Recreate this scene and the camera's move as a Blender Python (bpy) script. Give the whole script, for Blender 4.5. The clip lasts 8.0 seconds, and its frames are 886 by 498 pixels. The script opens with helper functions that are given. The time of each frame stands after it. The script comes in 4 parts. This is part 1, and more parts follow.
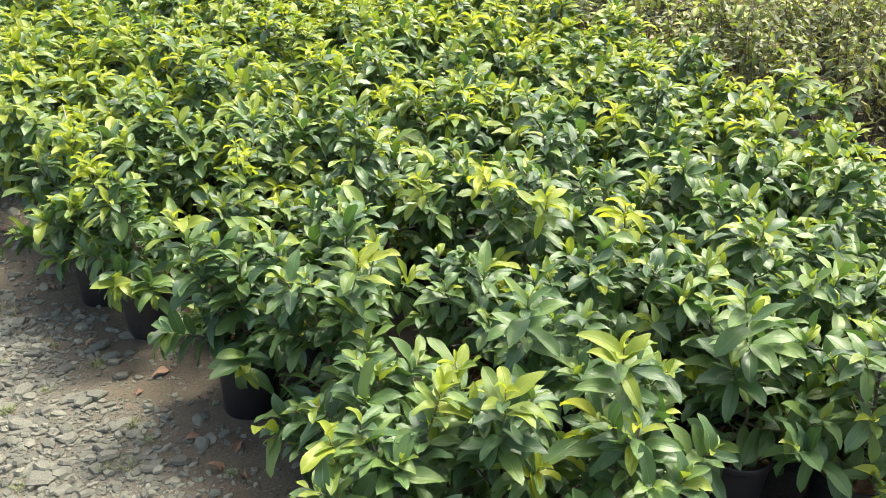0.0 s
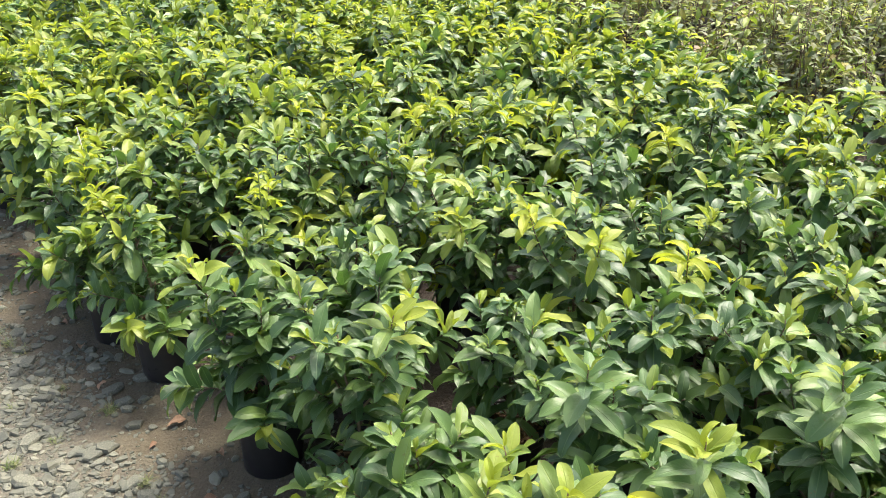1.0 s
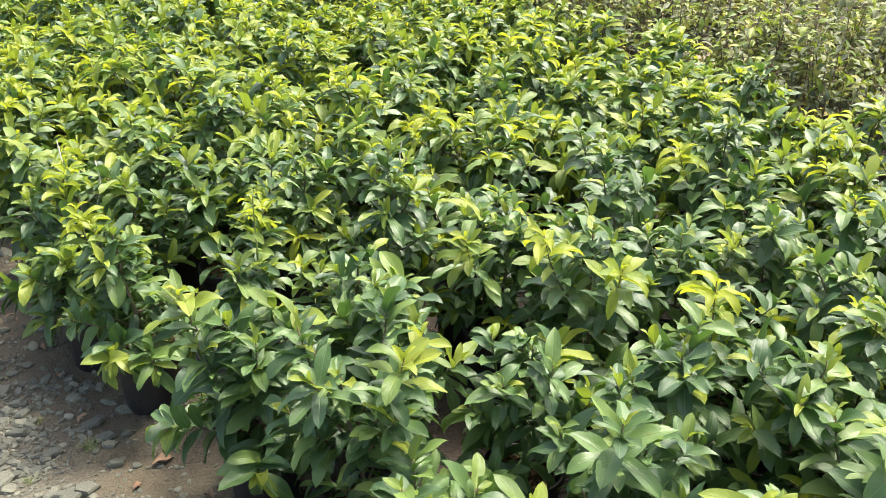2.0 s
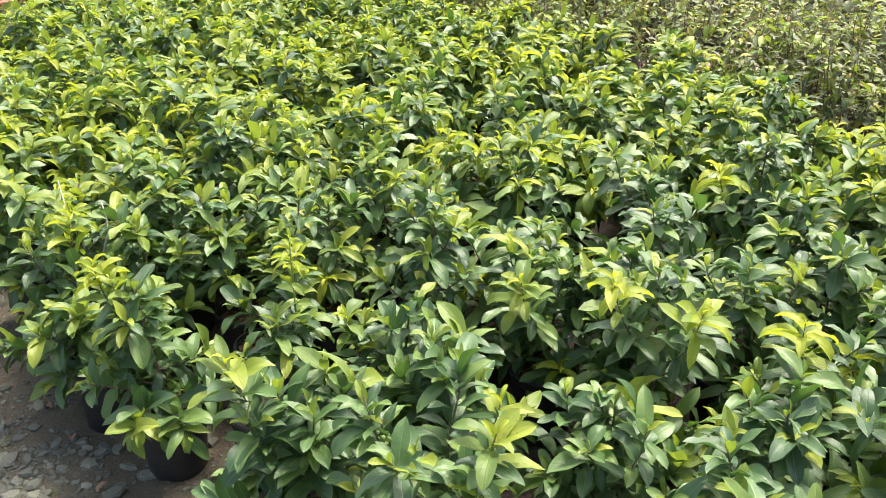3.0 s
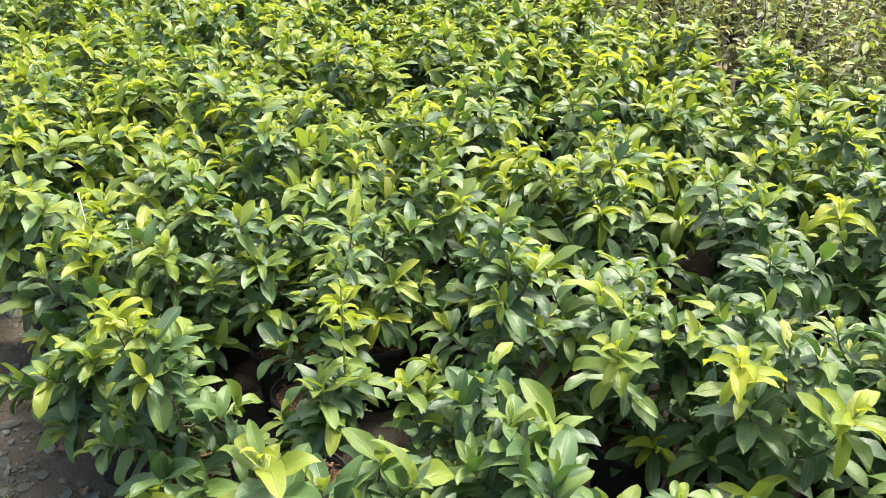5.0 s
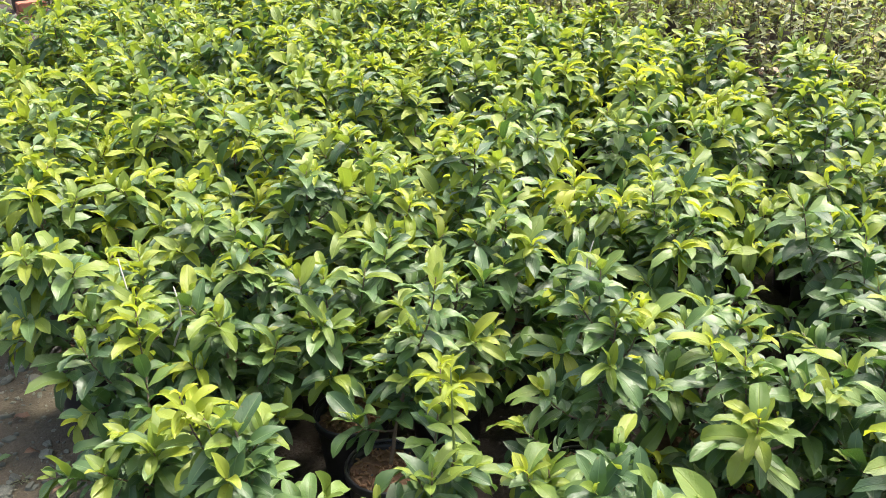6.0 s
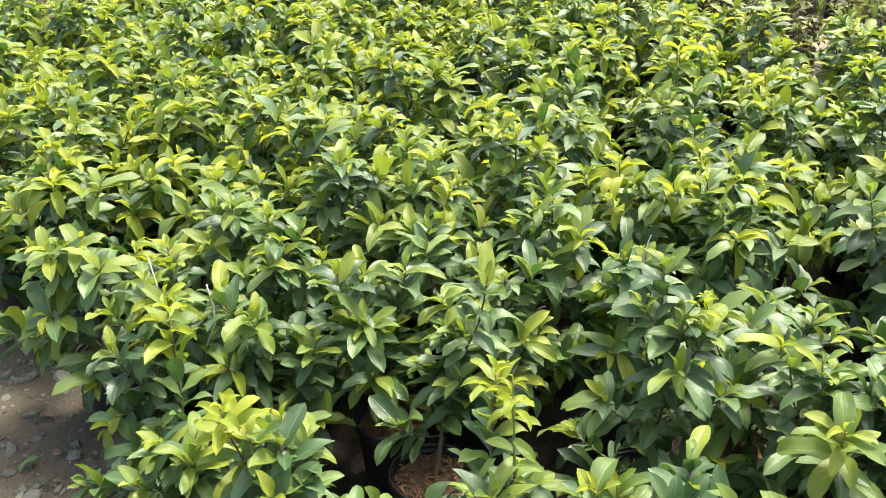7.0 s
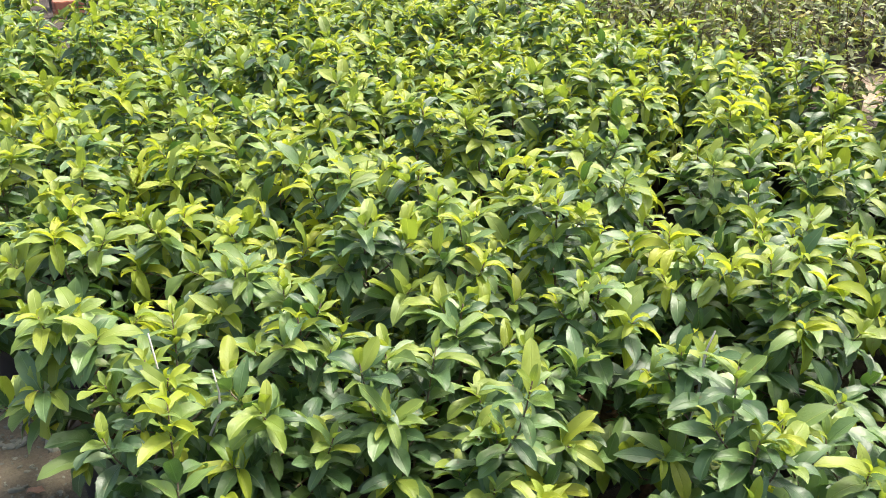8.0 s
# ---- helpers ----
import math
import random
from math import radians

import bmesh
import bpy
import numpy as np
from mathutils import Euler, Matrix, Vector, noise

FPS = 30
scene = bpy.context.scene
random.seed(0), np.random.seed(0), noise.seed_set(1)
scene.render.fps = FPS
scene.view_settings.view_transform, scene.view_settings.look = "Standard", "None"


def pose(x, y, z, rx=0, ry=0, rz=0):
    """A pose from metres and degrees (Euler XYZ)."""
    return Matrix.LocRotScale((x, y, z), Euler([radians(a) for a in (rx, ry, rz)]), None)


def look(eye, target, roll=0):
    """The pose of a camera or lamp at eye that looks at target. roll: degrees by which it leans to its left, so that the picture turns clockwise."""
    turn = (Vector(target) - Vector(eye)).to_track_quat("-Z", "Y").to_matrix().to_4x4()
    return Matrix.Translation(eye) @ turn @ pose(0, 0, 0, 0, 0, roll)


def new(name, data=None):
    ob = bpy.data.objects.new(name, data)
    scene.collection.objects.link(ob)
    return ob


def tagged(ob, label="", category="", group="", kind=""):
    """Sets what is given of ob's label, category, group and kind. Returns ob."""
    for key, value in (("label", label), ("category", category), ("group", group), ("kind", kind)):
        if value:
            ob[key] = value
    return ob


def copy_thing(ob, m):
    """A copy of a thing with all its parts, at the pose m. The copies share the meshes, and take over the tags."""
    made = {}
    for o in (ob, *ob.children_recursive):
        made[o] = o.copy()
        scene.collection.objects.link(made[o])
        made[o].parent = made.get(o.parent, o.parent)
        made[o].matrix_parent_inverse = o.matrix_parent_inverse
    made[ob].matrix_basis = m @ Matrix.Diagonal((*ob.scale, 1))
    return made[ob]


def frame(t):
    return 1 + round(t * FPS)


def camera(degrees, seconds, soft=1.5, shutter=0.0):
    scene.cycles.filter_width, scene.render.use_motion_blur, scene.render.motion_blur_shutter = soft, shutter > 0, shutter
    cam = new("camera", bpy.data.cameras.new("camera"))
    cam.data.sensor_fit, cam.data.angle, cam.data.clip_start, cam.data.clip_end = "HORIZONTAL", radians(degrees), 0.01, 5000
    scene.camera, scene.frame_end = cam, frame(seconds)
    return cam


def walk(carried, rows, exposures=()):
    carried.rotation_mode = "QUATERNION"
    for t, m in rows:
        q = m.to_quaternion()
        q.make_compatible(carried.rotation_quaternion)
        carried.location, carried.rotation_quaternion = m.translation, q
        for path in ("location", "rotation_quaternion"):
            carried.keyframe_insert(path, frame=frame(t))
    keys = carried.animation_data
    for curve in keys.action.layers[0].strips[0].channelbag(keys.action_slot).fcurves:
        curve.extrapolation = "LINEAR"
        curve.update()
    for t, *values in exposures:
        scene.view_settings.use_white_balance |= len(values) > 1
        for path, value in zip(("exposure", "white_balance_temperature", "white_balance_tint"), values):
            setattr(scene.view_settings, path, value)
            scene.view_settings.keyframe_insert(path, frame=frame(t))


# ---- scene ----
cam = camera(54.3, 8.0, soft=0.85)
PATH = [
    (0, (0.006, 0.02, 1.549), (0.833, 1.599, 0.641), 0.8),
    (0.5, (0.017, 0.108, 1.539), (0.798, 1.696, 0.607), 0.2),
    (1, (0.084, 0.259, 1.552), (0.858, 1.864, 0.644), 0.3),
    (1.2, (0.111, 0.3, 1.552), (0.885, 1.908, 0.649), 0.3),
    (2.3, (0.091, 0.514, 1.532), (0.922, 2.096, 0.634), 1.3),
    (2.5, (0.06, 0.584, 1.542), (0.914, 2.158, 0.651), 1.0),
    (3, (0.007, 0.7, 1.546), (0.886, 2.259, 0.653), 0.4),
    (3.5, (0.03, 0.809, 1.534), (0.882, 2.384, 0.642), 0.5),
    (4, (0.099, 0.924, 1.532), (0.906, 2.527, 0.648), 0.7),
    (4.2, (0.116, 0.951, 1.526), (0.907, 2.559, 0.639), 0.7),
    (5.3, (0.101, 1.159, 1.51), (0.9, 2.738, 0.578), 1.6),
    (5.5, (0.066, 1.237, 1.516), (0.885, 2.811, 0.592), 1.0),
    (6, (-0.008, 1.383, 1.527), (0.842, 2.94, 0.604), -0.4),
    (6.5, (-0.019, 1.455, 1.517), (0.828, 2.997, 0.567), -0.9),
    (7, (-0.015, 1.524, 1.511), (0.795, 3.073, 0.539), -1.1),
    (7.5, (0.033, 1.656, 1.516), (0.818, 3.229, 0.562), -0.8),
    (8, (0.058, 1.758, 1.524), (0.849, 3.343, 0.596), 0.3),
]
walk(cam, [(t, look(eye, target, roll)) for t, eye, target, roll in PATH])

# ---- world, sun, exposure ----
SUN_DIR = Vector((0.44, 0.15, 0.885)).normalized()
SUN_EL = math.asin(SUN_DIR.z)
SUN_AZ = math.atan2(SUN_DIR.x, SUN_DIR.y)
world = bpy.data.worlds.new("daylight")
scene.world = world
world.use_nodes = True
wn = world.node_tree.nodes
sky = wn.new("ShaderNodeTexSky")
sky.sky_type = "NISHITA"
sky.sun_disc = False
sky.sun_elevation = SUN_EL
sky.sun_rotation = SUN_AZ
sky.dust_density = 6.0
sky.air_density = 0.8
sky.ozone_density = 0.6
wn["Background"].inputs["Strength"].default_value = 0.15
world.node_tree.links.new(sky.outputs["Color"], wn["Background"].inputs["Color"])
sun_data = bpy.data.lights.new("sun", "SUN")
sun_data.energy = 1.75
sun_data.angle = radians(12.0)
sun_data.color = (1.0, 0.95, 0.86)
sun = new("sun", sun_data)
sun.matrix_world = look(SUN_DIR * 30, (0, 0, 0))
scene.view_settings.exposure = 1.57

# ---- materials ----


class Nodes:
    """Short calls for building a node material."""

    def __init__(self, name):
        self.mat = bpy.data.materials.new(name)
        self.mat.use_nodes = True
        self.tree = self.mat.node_tree
        self.bsdf = self.tree.nodes["Principled BSDF"]
        self.out = self.tree.nodes["Material Output"]

    def add(self, kind):
        return self.tree.nodes.new(kind)

    def link(self, a, b):
        self.tree.links.new(a, b)

    def value(self, sock, v):
        if isinstance(v, bpy.types.NodeSocket):
            self.link(v, sock)
        else:
            sock.default_value = v

    def math(self, op, a, b=0.0, c=0.0):
        n = self.add("ShaderNodeMath")
        n.operation = op
        for i, v in enumerate((a, b, c)):
            self.value(n.inputs[i], v)
        return n.outputs[0]

    def mix(self, fac, a, b, blend="MIX"):
        n = self.add("ShaderNodeMix")
        n.data_type, n.blend_type = "RGBA", blend
        self.value(n.inputs[0], fac)
        self.value(n.inputs[6], a)
        self.value(n.inputs[7], b)
        return n.outputs[2]

    def ramp(self, fac, stops):
        n = self.add("ShaderNodeValToRGB")
        e = n.color_ramp.elements
        while len(e) < len(stops):
            e.new(0.5)
        for el, (pos, col) in zip(e, stops):
            el.position, el.color = pos, (*col, 1)
        self.link(fac, n.inputs[0])
        return n.outputs[0]

    def noise(self, scale, detail=3.0, rough=0.55, space="Object"):
        n = self.add("ShaderNodeTexNoise")
        n.inputs["Scale"].default_value = scale
        n.inputs["Detail"].default_value = detail
        n.inputs["Roughness"].default_value = rough
        if space == "World":
            self.link(self.add("ShaderNodeNewGeometry").outputs["Position"], n.inputs["Vector"])
        else:
            self.link(self.add("ShaderNodeTexCoord").outputs[space], n.inputs["Vector"])
        return n.outputs[0]

    def bump(self, height, strength, distance):
        n = self.add("ShaderNodeBump")
        n.inputs["Strength"].default_value = strength
        n.inputs["Distance"].default_value = distance
        self.link(height, n.inputs["Height"])
        self.link(n.outputs[0], self.bsdf.inputs["Normal"])
        return n.outputs[0]

    def chance(self):
        """A number from 0 to 1 that differs from piece to piece."""
        ob = self.add("ShaderNodeObjectInfo").outputs["Random"]
        isl = self.add("ShaderNodeNewGeometry").outputs["Random Per Island"]
        return self.math("FRACT", self.math("ADD", ob, isl))


def c4(c):
    return (*c, 1.0)


def leaf_material(name, stops, rib, glow, rough, translucent):
    m = Nodes(name)
    r = m.chance()
    base = m.ramp(r, stops)
    # blotches across each leaf
    n1 = m.noise(38.0, 3.0, 0.6, "World")
    base = m.mix(m.math("MULTIPLY", n1, 0.28), base, m.mix(0.5, base, c4(rib)))
    uv = m.add("ShaderNodeSeparateXYZ")
    m.link(m.add("ShaderNodeUVMap").outputs[0], uv.inputs[0])
    u, v = uv.outputs[0], uv.outputs[1]
    off = m.math("ABSOLUTE", m.math("SUBTRACT", u, 0.5))
    mid = m.math("MAXIMUM", m.math("MULTIPLY_ADD", off, -22.0, 1.0), 0.0)
    base = m.mix(m.math("MULTIPLY", mid, 0.50), base, c4(rib))
    # a few brown spots
    spot = m.math("GREATER_THAN", m.noise(95.0, 1.0, 0.5, "World"), 0.735)
    base = m.mix(m.math("MULTIPLY", spot, 0.45), base, c4((0.16, 0.10, 0.03)))
    b = m.bsdf
    m.link(base, b.inputs["Base Color"])
    rr = m.math("MULTIPLY_ADD", m.noise(24.0, 2.0, 0.5, "World"), 0.22, rough - 0.11)
    m.link(rr, b.inputs["Roughness"])
    b.inputs["IOR"].default_value = 1.50
    n2 = m.noise(210.0, 2.0, 0.6, "World")
    # side veins that slant towards the tip
    vein = m.math("SINE", m.math("MULTIPLY", m.math("MULTIPLY_ADD", off, -0.55, v), 62.0))
    vein = m.math("POWER", m.math("MAXIMUM", vein, 0.0), 4.0)
    base_rr = m.math("MULTIPLY_ADD", vein, 0.10, rr)
    m.link(base_rr, b.inputs["Roughness"])
    n2 = m.math("MULTIPLY_ADD", vein, -0.22, n2)
    height = m.math("MULTIPLY_ADD", mid, -0.5, m.math("MULTIPLY_ADD", n2, 0.35, n1))
    nrm = m.bump(height, 0.42, 0.004)
    tr = m.add("ShaderNodeBsdfTranslucent")
    m.link(m.mix(0.55, base, c4(glow)), tr.inputs["Color"])
    m.link(nrm, tr.inputs["Normal"])
    mx = m.add("ShaderNodeMixShader")
    mx.inputs[0].default_value = translucent
    m.link(b.outputs[0], mx.inputs[1])
    m.link(tr.outputs[0], mx.inputs[2])
    m.link(mx.outputs[0], m.out.inputs["Surface"])
    return m.mat


M_LEAF = leaf_material("leaf_mature", [(0.0, (0.034, 0.075, 0.031)), (0.35, (0.062, 0.122, 0.040)), (0.75, (0.105, 0.182, 0.048)), (1.0, (0.169, 0.250, 0.054))],
                       (0.20, 0.30, 0.12), (0.20, 0.44, 0.04), 0.42, 0.17)
M_FRESH = leaf_material("leaf_fresh", [(0.0, (0.102, 0.177, 0.043)), (0.5, (0.182, 0.257, 0.041)), (1.0, (0.292, 0.339, 0.039))],
                        (0.34, 0.42, 0.08), (0.42, 0.55, 0.03), 0.46, 0.34)
M_YOUNG = leaf_material("leaf_young", [(0.0, (0.226, 0.310, 0.025)), (0.6, (0.308, 0.380, 0.029)), (1.0, (0.407, 0.440, 0.037))],
                        (0.48, 0.52, 0.10), (0.58, 0.64, 0.03), 0.48, 0.45)
M_DULL = leaf_material("leaf_dull", [(0.0, (0.074, 0.100, 0.042)), (0.4, (0.125, 0.152, 0.060)), (0.72, (0.195, 0.216, 0.075)), (0.9, (0.330, 0.330, 0.045)), (1.0, (0.370, 0.290, 0.050))],
                       (0.24, 0.27, 0.12), (0.30, 0.36, 0.06), 0.50, 0.24)


def rough_material(name, stops, scale, rough, bump, dist, space="Object", fine=220.0):
    m = Nodes(name)
    n = m.math("FRACT", m.math("ADD", m.noise(scale, 4.0, 0.62, space), m.math("MULTIPLY", m.chance(), 0.35)))
    col = m.ramp(n, stops)
    f = m.noise(fine, 3.0, 0.6, space)
    col = m.mix(m.math("MULTIPLY", f, 0.5), col, m.mix(0.5, col, (0.02, 0.018, 0.015, 1)))
    m.link(col, m.bsdf.inputs["Base Color"])
    m.bsdf.inputs["Roughness"].default_value = rough
    m.bump(f, bump, dist)
    return m.mat


M_BARK = rough_material("bark", [(0.2, (0.075, 0.052, 0.034)), (0.6, (0.150, 0.105, 0.066)), (0.9, (0.230, 0.170, 0.105))], 60, 0.8, 0.5, 0.001)
M_GREENSTEM = rough_material("green_stem", [(0.2, (0.140, 0.200, 0.040)), (0.8, (0.240, 0.290, 0.070))], 50, 0.5, 0.2, 0.0005)
M_PALE = rough_material("pale_dead_wood", [(0.2, (0.40, 0.36, 0.30)), (0.8, (0.58, 0.54, 0.47))], 60, 0.8, 0.4, 0.0008)
M_POT = rough_material("black_plastic", [(0.2, (0.010, 0.010, 0.011)), (0.6, (0.016, 0.016, 0.017)), (0.95, (0.032, 0.030, 0.028))], 14, 0.42, 0.15, 0.0006)
M_BAG = rough_material("dusty_polythene", [(0.2, (0.035, 0.030, 0.024)), (0.6, (0.075, 0.063, 0.048)), (0.95, (0.130, 0.108, 0.080))], 20, 0.6, 0.3, 0.001)
M_SOIL = rough_material("potting_soil", [(0.2, (0.035, 0.018, 0.010)), (0.5, (0.085, 0.044, 0.022)), (0.8, (0.170, 0.098, 0.052))], 70, 0.95, 0.9, 0.004)
M_CHIP = rough_material("bark_chip", [(0.1, (0.070, 0.030, 0.015)), (0.5, (0.160, 0.080, 0.036)), (0.9, (0.290, 0.170, 0.085))], 40, 0.9, 0.5, 0.001)
M_STONE = rough_material("slate_stone", [(0.1, (0.054, 0.059, 0.044)), (0.4, (0.095, 0.100, 0.075)), (0.7, (0.149, 0.152, 0.112)), (1.0, (0.270, 0.268, 0.192))], 18, 0.85, 0.5, 0.002)
M_DRYLEAF = rough_material("dry_leaf", [(0.1, (0.130, 0.066, 0.034)), (0.5, (0.215, 0.115, 0.062)), (0.9, (0.320, 0.205, 0.120))], 30, 0.75, 0.4, 0.001)
LEAF_MATS = [M_LEAF, M_FRESH, M_YOUNG, M_DRYLEAF]
M_GRASS = rough_material("grass_blade", [(0.1, (0.070, 0.105, 0.025)), (0.6, (0.130, 0.170, 0.045)), (0.95, (0.260, 0.240, 0.100))], 20, 0.6, 0.2, 0.0005)
M_CLAY = rough_material("fired_clay", [(0.1, (0.290, 0.085, 0.045)), (0.6, (0.400, 0.135, 0.075)), (0.95, (0.480, 0.220, 0.140))], 25, 0.85, 0.5, 0.002)


def edge_left(y):
    """The bed's border with the path."""
    return 0.44 - 0.27 * (y - 2.1)


def edge_right(y):
    """The bed's far border."""
    return 3.08 - 0.22 * max(0.0, y - 4.6) + 0.3 * max(0.0, 3.2 - y)


def ground_material():
    m = Nodes("path_ground")
    pos = m.add("ShaderNodeSeparateXYZ")
    m.link(m.add("ShaderNodeNewGeometry").outputs["Position"], pos.inputs[0])
    x, y = pos.outputs[0], pos.outputs[1]
    # signed distance from the bed's left border: negative on the path
    d = m.math("ADD", x, m.math("MULTIPLY_ADD", y, 0.27, -1.007))
    wob = m.math("MULTIPLY_ADD", m.noise(5.0, 4.0, 0.6, "World"), 0.30, -0.15)
    soil = m.math("MULTIPLY_ADD", m.math("ADD", d, wob), 4.5, 2.0)
    soil = m.math("ADD", soil, m.math("MULTIPLY", m.math("MAXIMUM", m.math("SUBTRACT", y, 2.4), 0.0), 0.5))
    soil = m.math("MINIMUM", m.math("MAXIMUM", soil, 0.0), 1.0)
    grit = m.noise(120.0, 4.0, 0.65, "World")
    big = m.noise(9.0, 4.0, 0.6, "World")
    gravel = m.ramp(grit, [(0.25, (0.053, 0.050, 0.035)), (0.5, (0.112, 0.105, 0.074)), (0.75, (0.190, 0.180, 0.128))])
    gravel = m.mix(m.math("MULTIPLY", big, 0.55), gravel, (0.160, 0.140, 0.104, 1))
    earth = m.ramp(grit, [(0.2, (0.066, 0.055, 0.032)), (0.55, (0.114, 0.096, 0.056)), (0.85, (0.181, 0.156, 0.094))])
    earth = m.mix(m.math("MULTIPLY", big, 0.6), earth, (0.105, 0.082, 0.056, 1))
    sand = m.ramp(grit, [(0.2, (0.250, 0.190, 0.130)), (0.7, (0.420, 0.330, 0.235))])
    # pale sand lies in one patch among the saplings and thins out round it
    away = m.math("SQRT", m.math("ADD", m.math("POWER", m.math("SUBTRACT", x, 4.42), 2.0), m.math("POWER", m.math("SUBTRACT", y, 5.08), 2.0)))
    far = m.math("MINIMUM", m.math("MAXIMUM", m.math("ADD", m.math("MULTIPLY_ADD", away, -3.0, 1.5), m.math("MULTIPLY", wob, 3.0)), 0.0), 1.0)
    col = m.mix(soil, gravel, earth)
    # earth under the bed is coloured darker to deepen the shade between plants
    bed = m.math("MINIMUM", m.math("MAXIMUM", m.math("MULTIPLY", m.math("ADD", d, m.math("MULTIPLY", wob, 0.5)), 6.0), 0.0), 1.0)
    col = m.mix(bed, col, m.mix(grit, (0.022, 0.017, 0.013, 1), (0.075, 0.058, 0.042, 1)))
    col = m.mix(far, col, sand)
    m.link(col, m.bsdf.inputs["Base Color"])
    m.bsdf.inputs["Roughness"].default_value = 0.95
    m.bump(m.math("ADD", grit, m.math("MULTIPLY", m.noise(40.0, 3.0, 0.6, "World"), 1.5)), 0.8, 0.008)
    return m.mat


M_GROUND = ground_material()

# ---- mesh helpers ----


def empty(name):
    ob = new(name)
    ob.empty_display_size = 0.05
    return ob


def part(name, data, material, parent, label=""):
    """Links a bmesh or a mesh as one mesh object under a thing or a part."""
    if isinstance(data, bmesh.types.BMesh):
        me = bpy.data.meshes.new(name)
        data.to_mesh(me)
        data.free()
    else:
        me = data
    if material and not me.materials:
        me.materials.append(material)
    ob = new(name, me)
    if parent:
        ob.parent = parent
    if label:
        tagged(ob, label)
    return ob


def raw_mesh(name, verts, faces, mats, face_mats=None, uvs=None, smooth=True):
    me = bpy.data.meshes.new(name)
    me.from_pydata([tuple(v) for v in verts], [], [tuple(f) for f in faces])
    for m in mats:
        me.materials.append(m)
    if face_mats is not None:
        me.polygons.foreach_set("material_index", np.asarray(face_mats, dtype=np.int32))
    if uvs is not None:
        layer = me.uv_layers.new(name="UVMap")
        idx = np.zeros(len(me.loops), dtype=np.int32)
        me.loops.foreach_get("vertex_index", idx)
        layer.data.foreach_set("uv", np.asarray(uvs, dtype=np.float32)[idx].ravel())
    if smooth:
        me.polygons.foreach_set("use_smooth", np.ones(len(me.polygons), dtype=bool))
    me.update()
    return me


def tube_data(points, radii, sides=6):
    """Verts and faces of a tapered tube through the points."""
    verts, faces = [], []
    n = len(points)
    for i, p in enumerate(points):
        a, b = points[max(0, i - 1)], points[min(n - 1, i + 1)]
        t = (b - a).normalized()
        s = t.cross(Vector((0.31, 0.95, 0.11))).normalized()
        w = t.cross(s)
        for k in range(sides):
            g = 2 * math.pi * k / sides
            verts.append(p + (s * math.cos(g) + w * math.sin(g)) * radii[i])
    for i in range(n - 1):
        for k in range(sides):
            k2 = (k + 1) % sides
            faces.append((i * sides + k, i * sides + k2, (i + 1) * sides + k2, (i + 1) * sides + k))
    faces.append(tuple(range((n - 1) * sides, n * sides)))
    return verts, faces


def tubes_mesh(name, tubes, mat, sides=6):
    verts, faces = [], []
    for pts, rad in tubes:
        v, f = tube_data(pts, rad, sides)
        o = len(verts)
        verts += v
        faces += [tuple(i + o for i in q) for q in f]
    return raw_mesh(name, verts, faces, [mat])


def lathe_mesh(name, profile, mat, sides=28, squash=1.0):
    """A turned mesh from (radius, height) pairs."""
    verts, faces = [], []
    for r, z in profile:
        for k in range(sides):
            g = 2 * math.pi * k / sides
            verts.append((r * math.cos(g), r * math.sin(g) * squash, z))
    for i in range(len(profile) - 1):
        for k in range(sides):
            k2 = (k + 1) % sides
            faces.append((i * sides + k, i * sides + k2, (i + 1) * sides + k2, (i + 1) * sides + k))
    faces.append(tuple(reversed(range(sides))))
    return raw_mesh(name, verts, faces, [mat])


# ---- leaves ----


def leaf_template(rng, width, fold, curl, wave, stations, cols):
    """Verts, faces and UVs of a blade one unit long along x, its normal along z, with a short stalk."""
    ss = [-0.10, -0.02] + [0.02 + 0.98 * (i / (stations - 1)) ** 0.95 for i in range(stations)]
    verts, uvs, faces = [], [], []
    px, pz, ang = -0.10, 0.0, 0.22
    prev = -0.10
    phase = rng.uniform(0, 6.28)
    bend = rng.uniform(-0.06, 0.06)
    for s in ss:
        ds = s - prev
        prev = s
        ang = 0.22 - curl * max(0.0, s) ** 1.3
        px += ds * math.cos(ang)
        pz += ds * math.sin(ang)
        q = max(0.0, min(1.0, s))
        prof = (q ** 0.62) * ((1 - q) ** 0.66) * 2.43 if s > 0 else 0.0
        hw = max(0.012 if s < 0.03 else 0.004, 0.5 * width * prof)
        for c in range(cols):
            f = 2 * c / (cols - 1) - 1
            rise = fold * abs(f) ** 1.2 * hw + wave * hw * (f * f) * math.sin(phase + s * 8 + 1.3 * f)
            y = f * hw
            verts.append((px - math.sin(ang) * rise, y + bend * q * q, pz + math.cos(ang) * rise))
            uvs.append((0.5 + 0.5 * f, q))
    n = len(ss)
    for i in range(n - 1):
        for c in range(cols - 1):
            a = i * cols + c
            faces.append((a, a + cols, a + cols + 1, a + 1))
    return np.array(verts), faces, np.array(uvs)


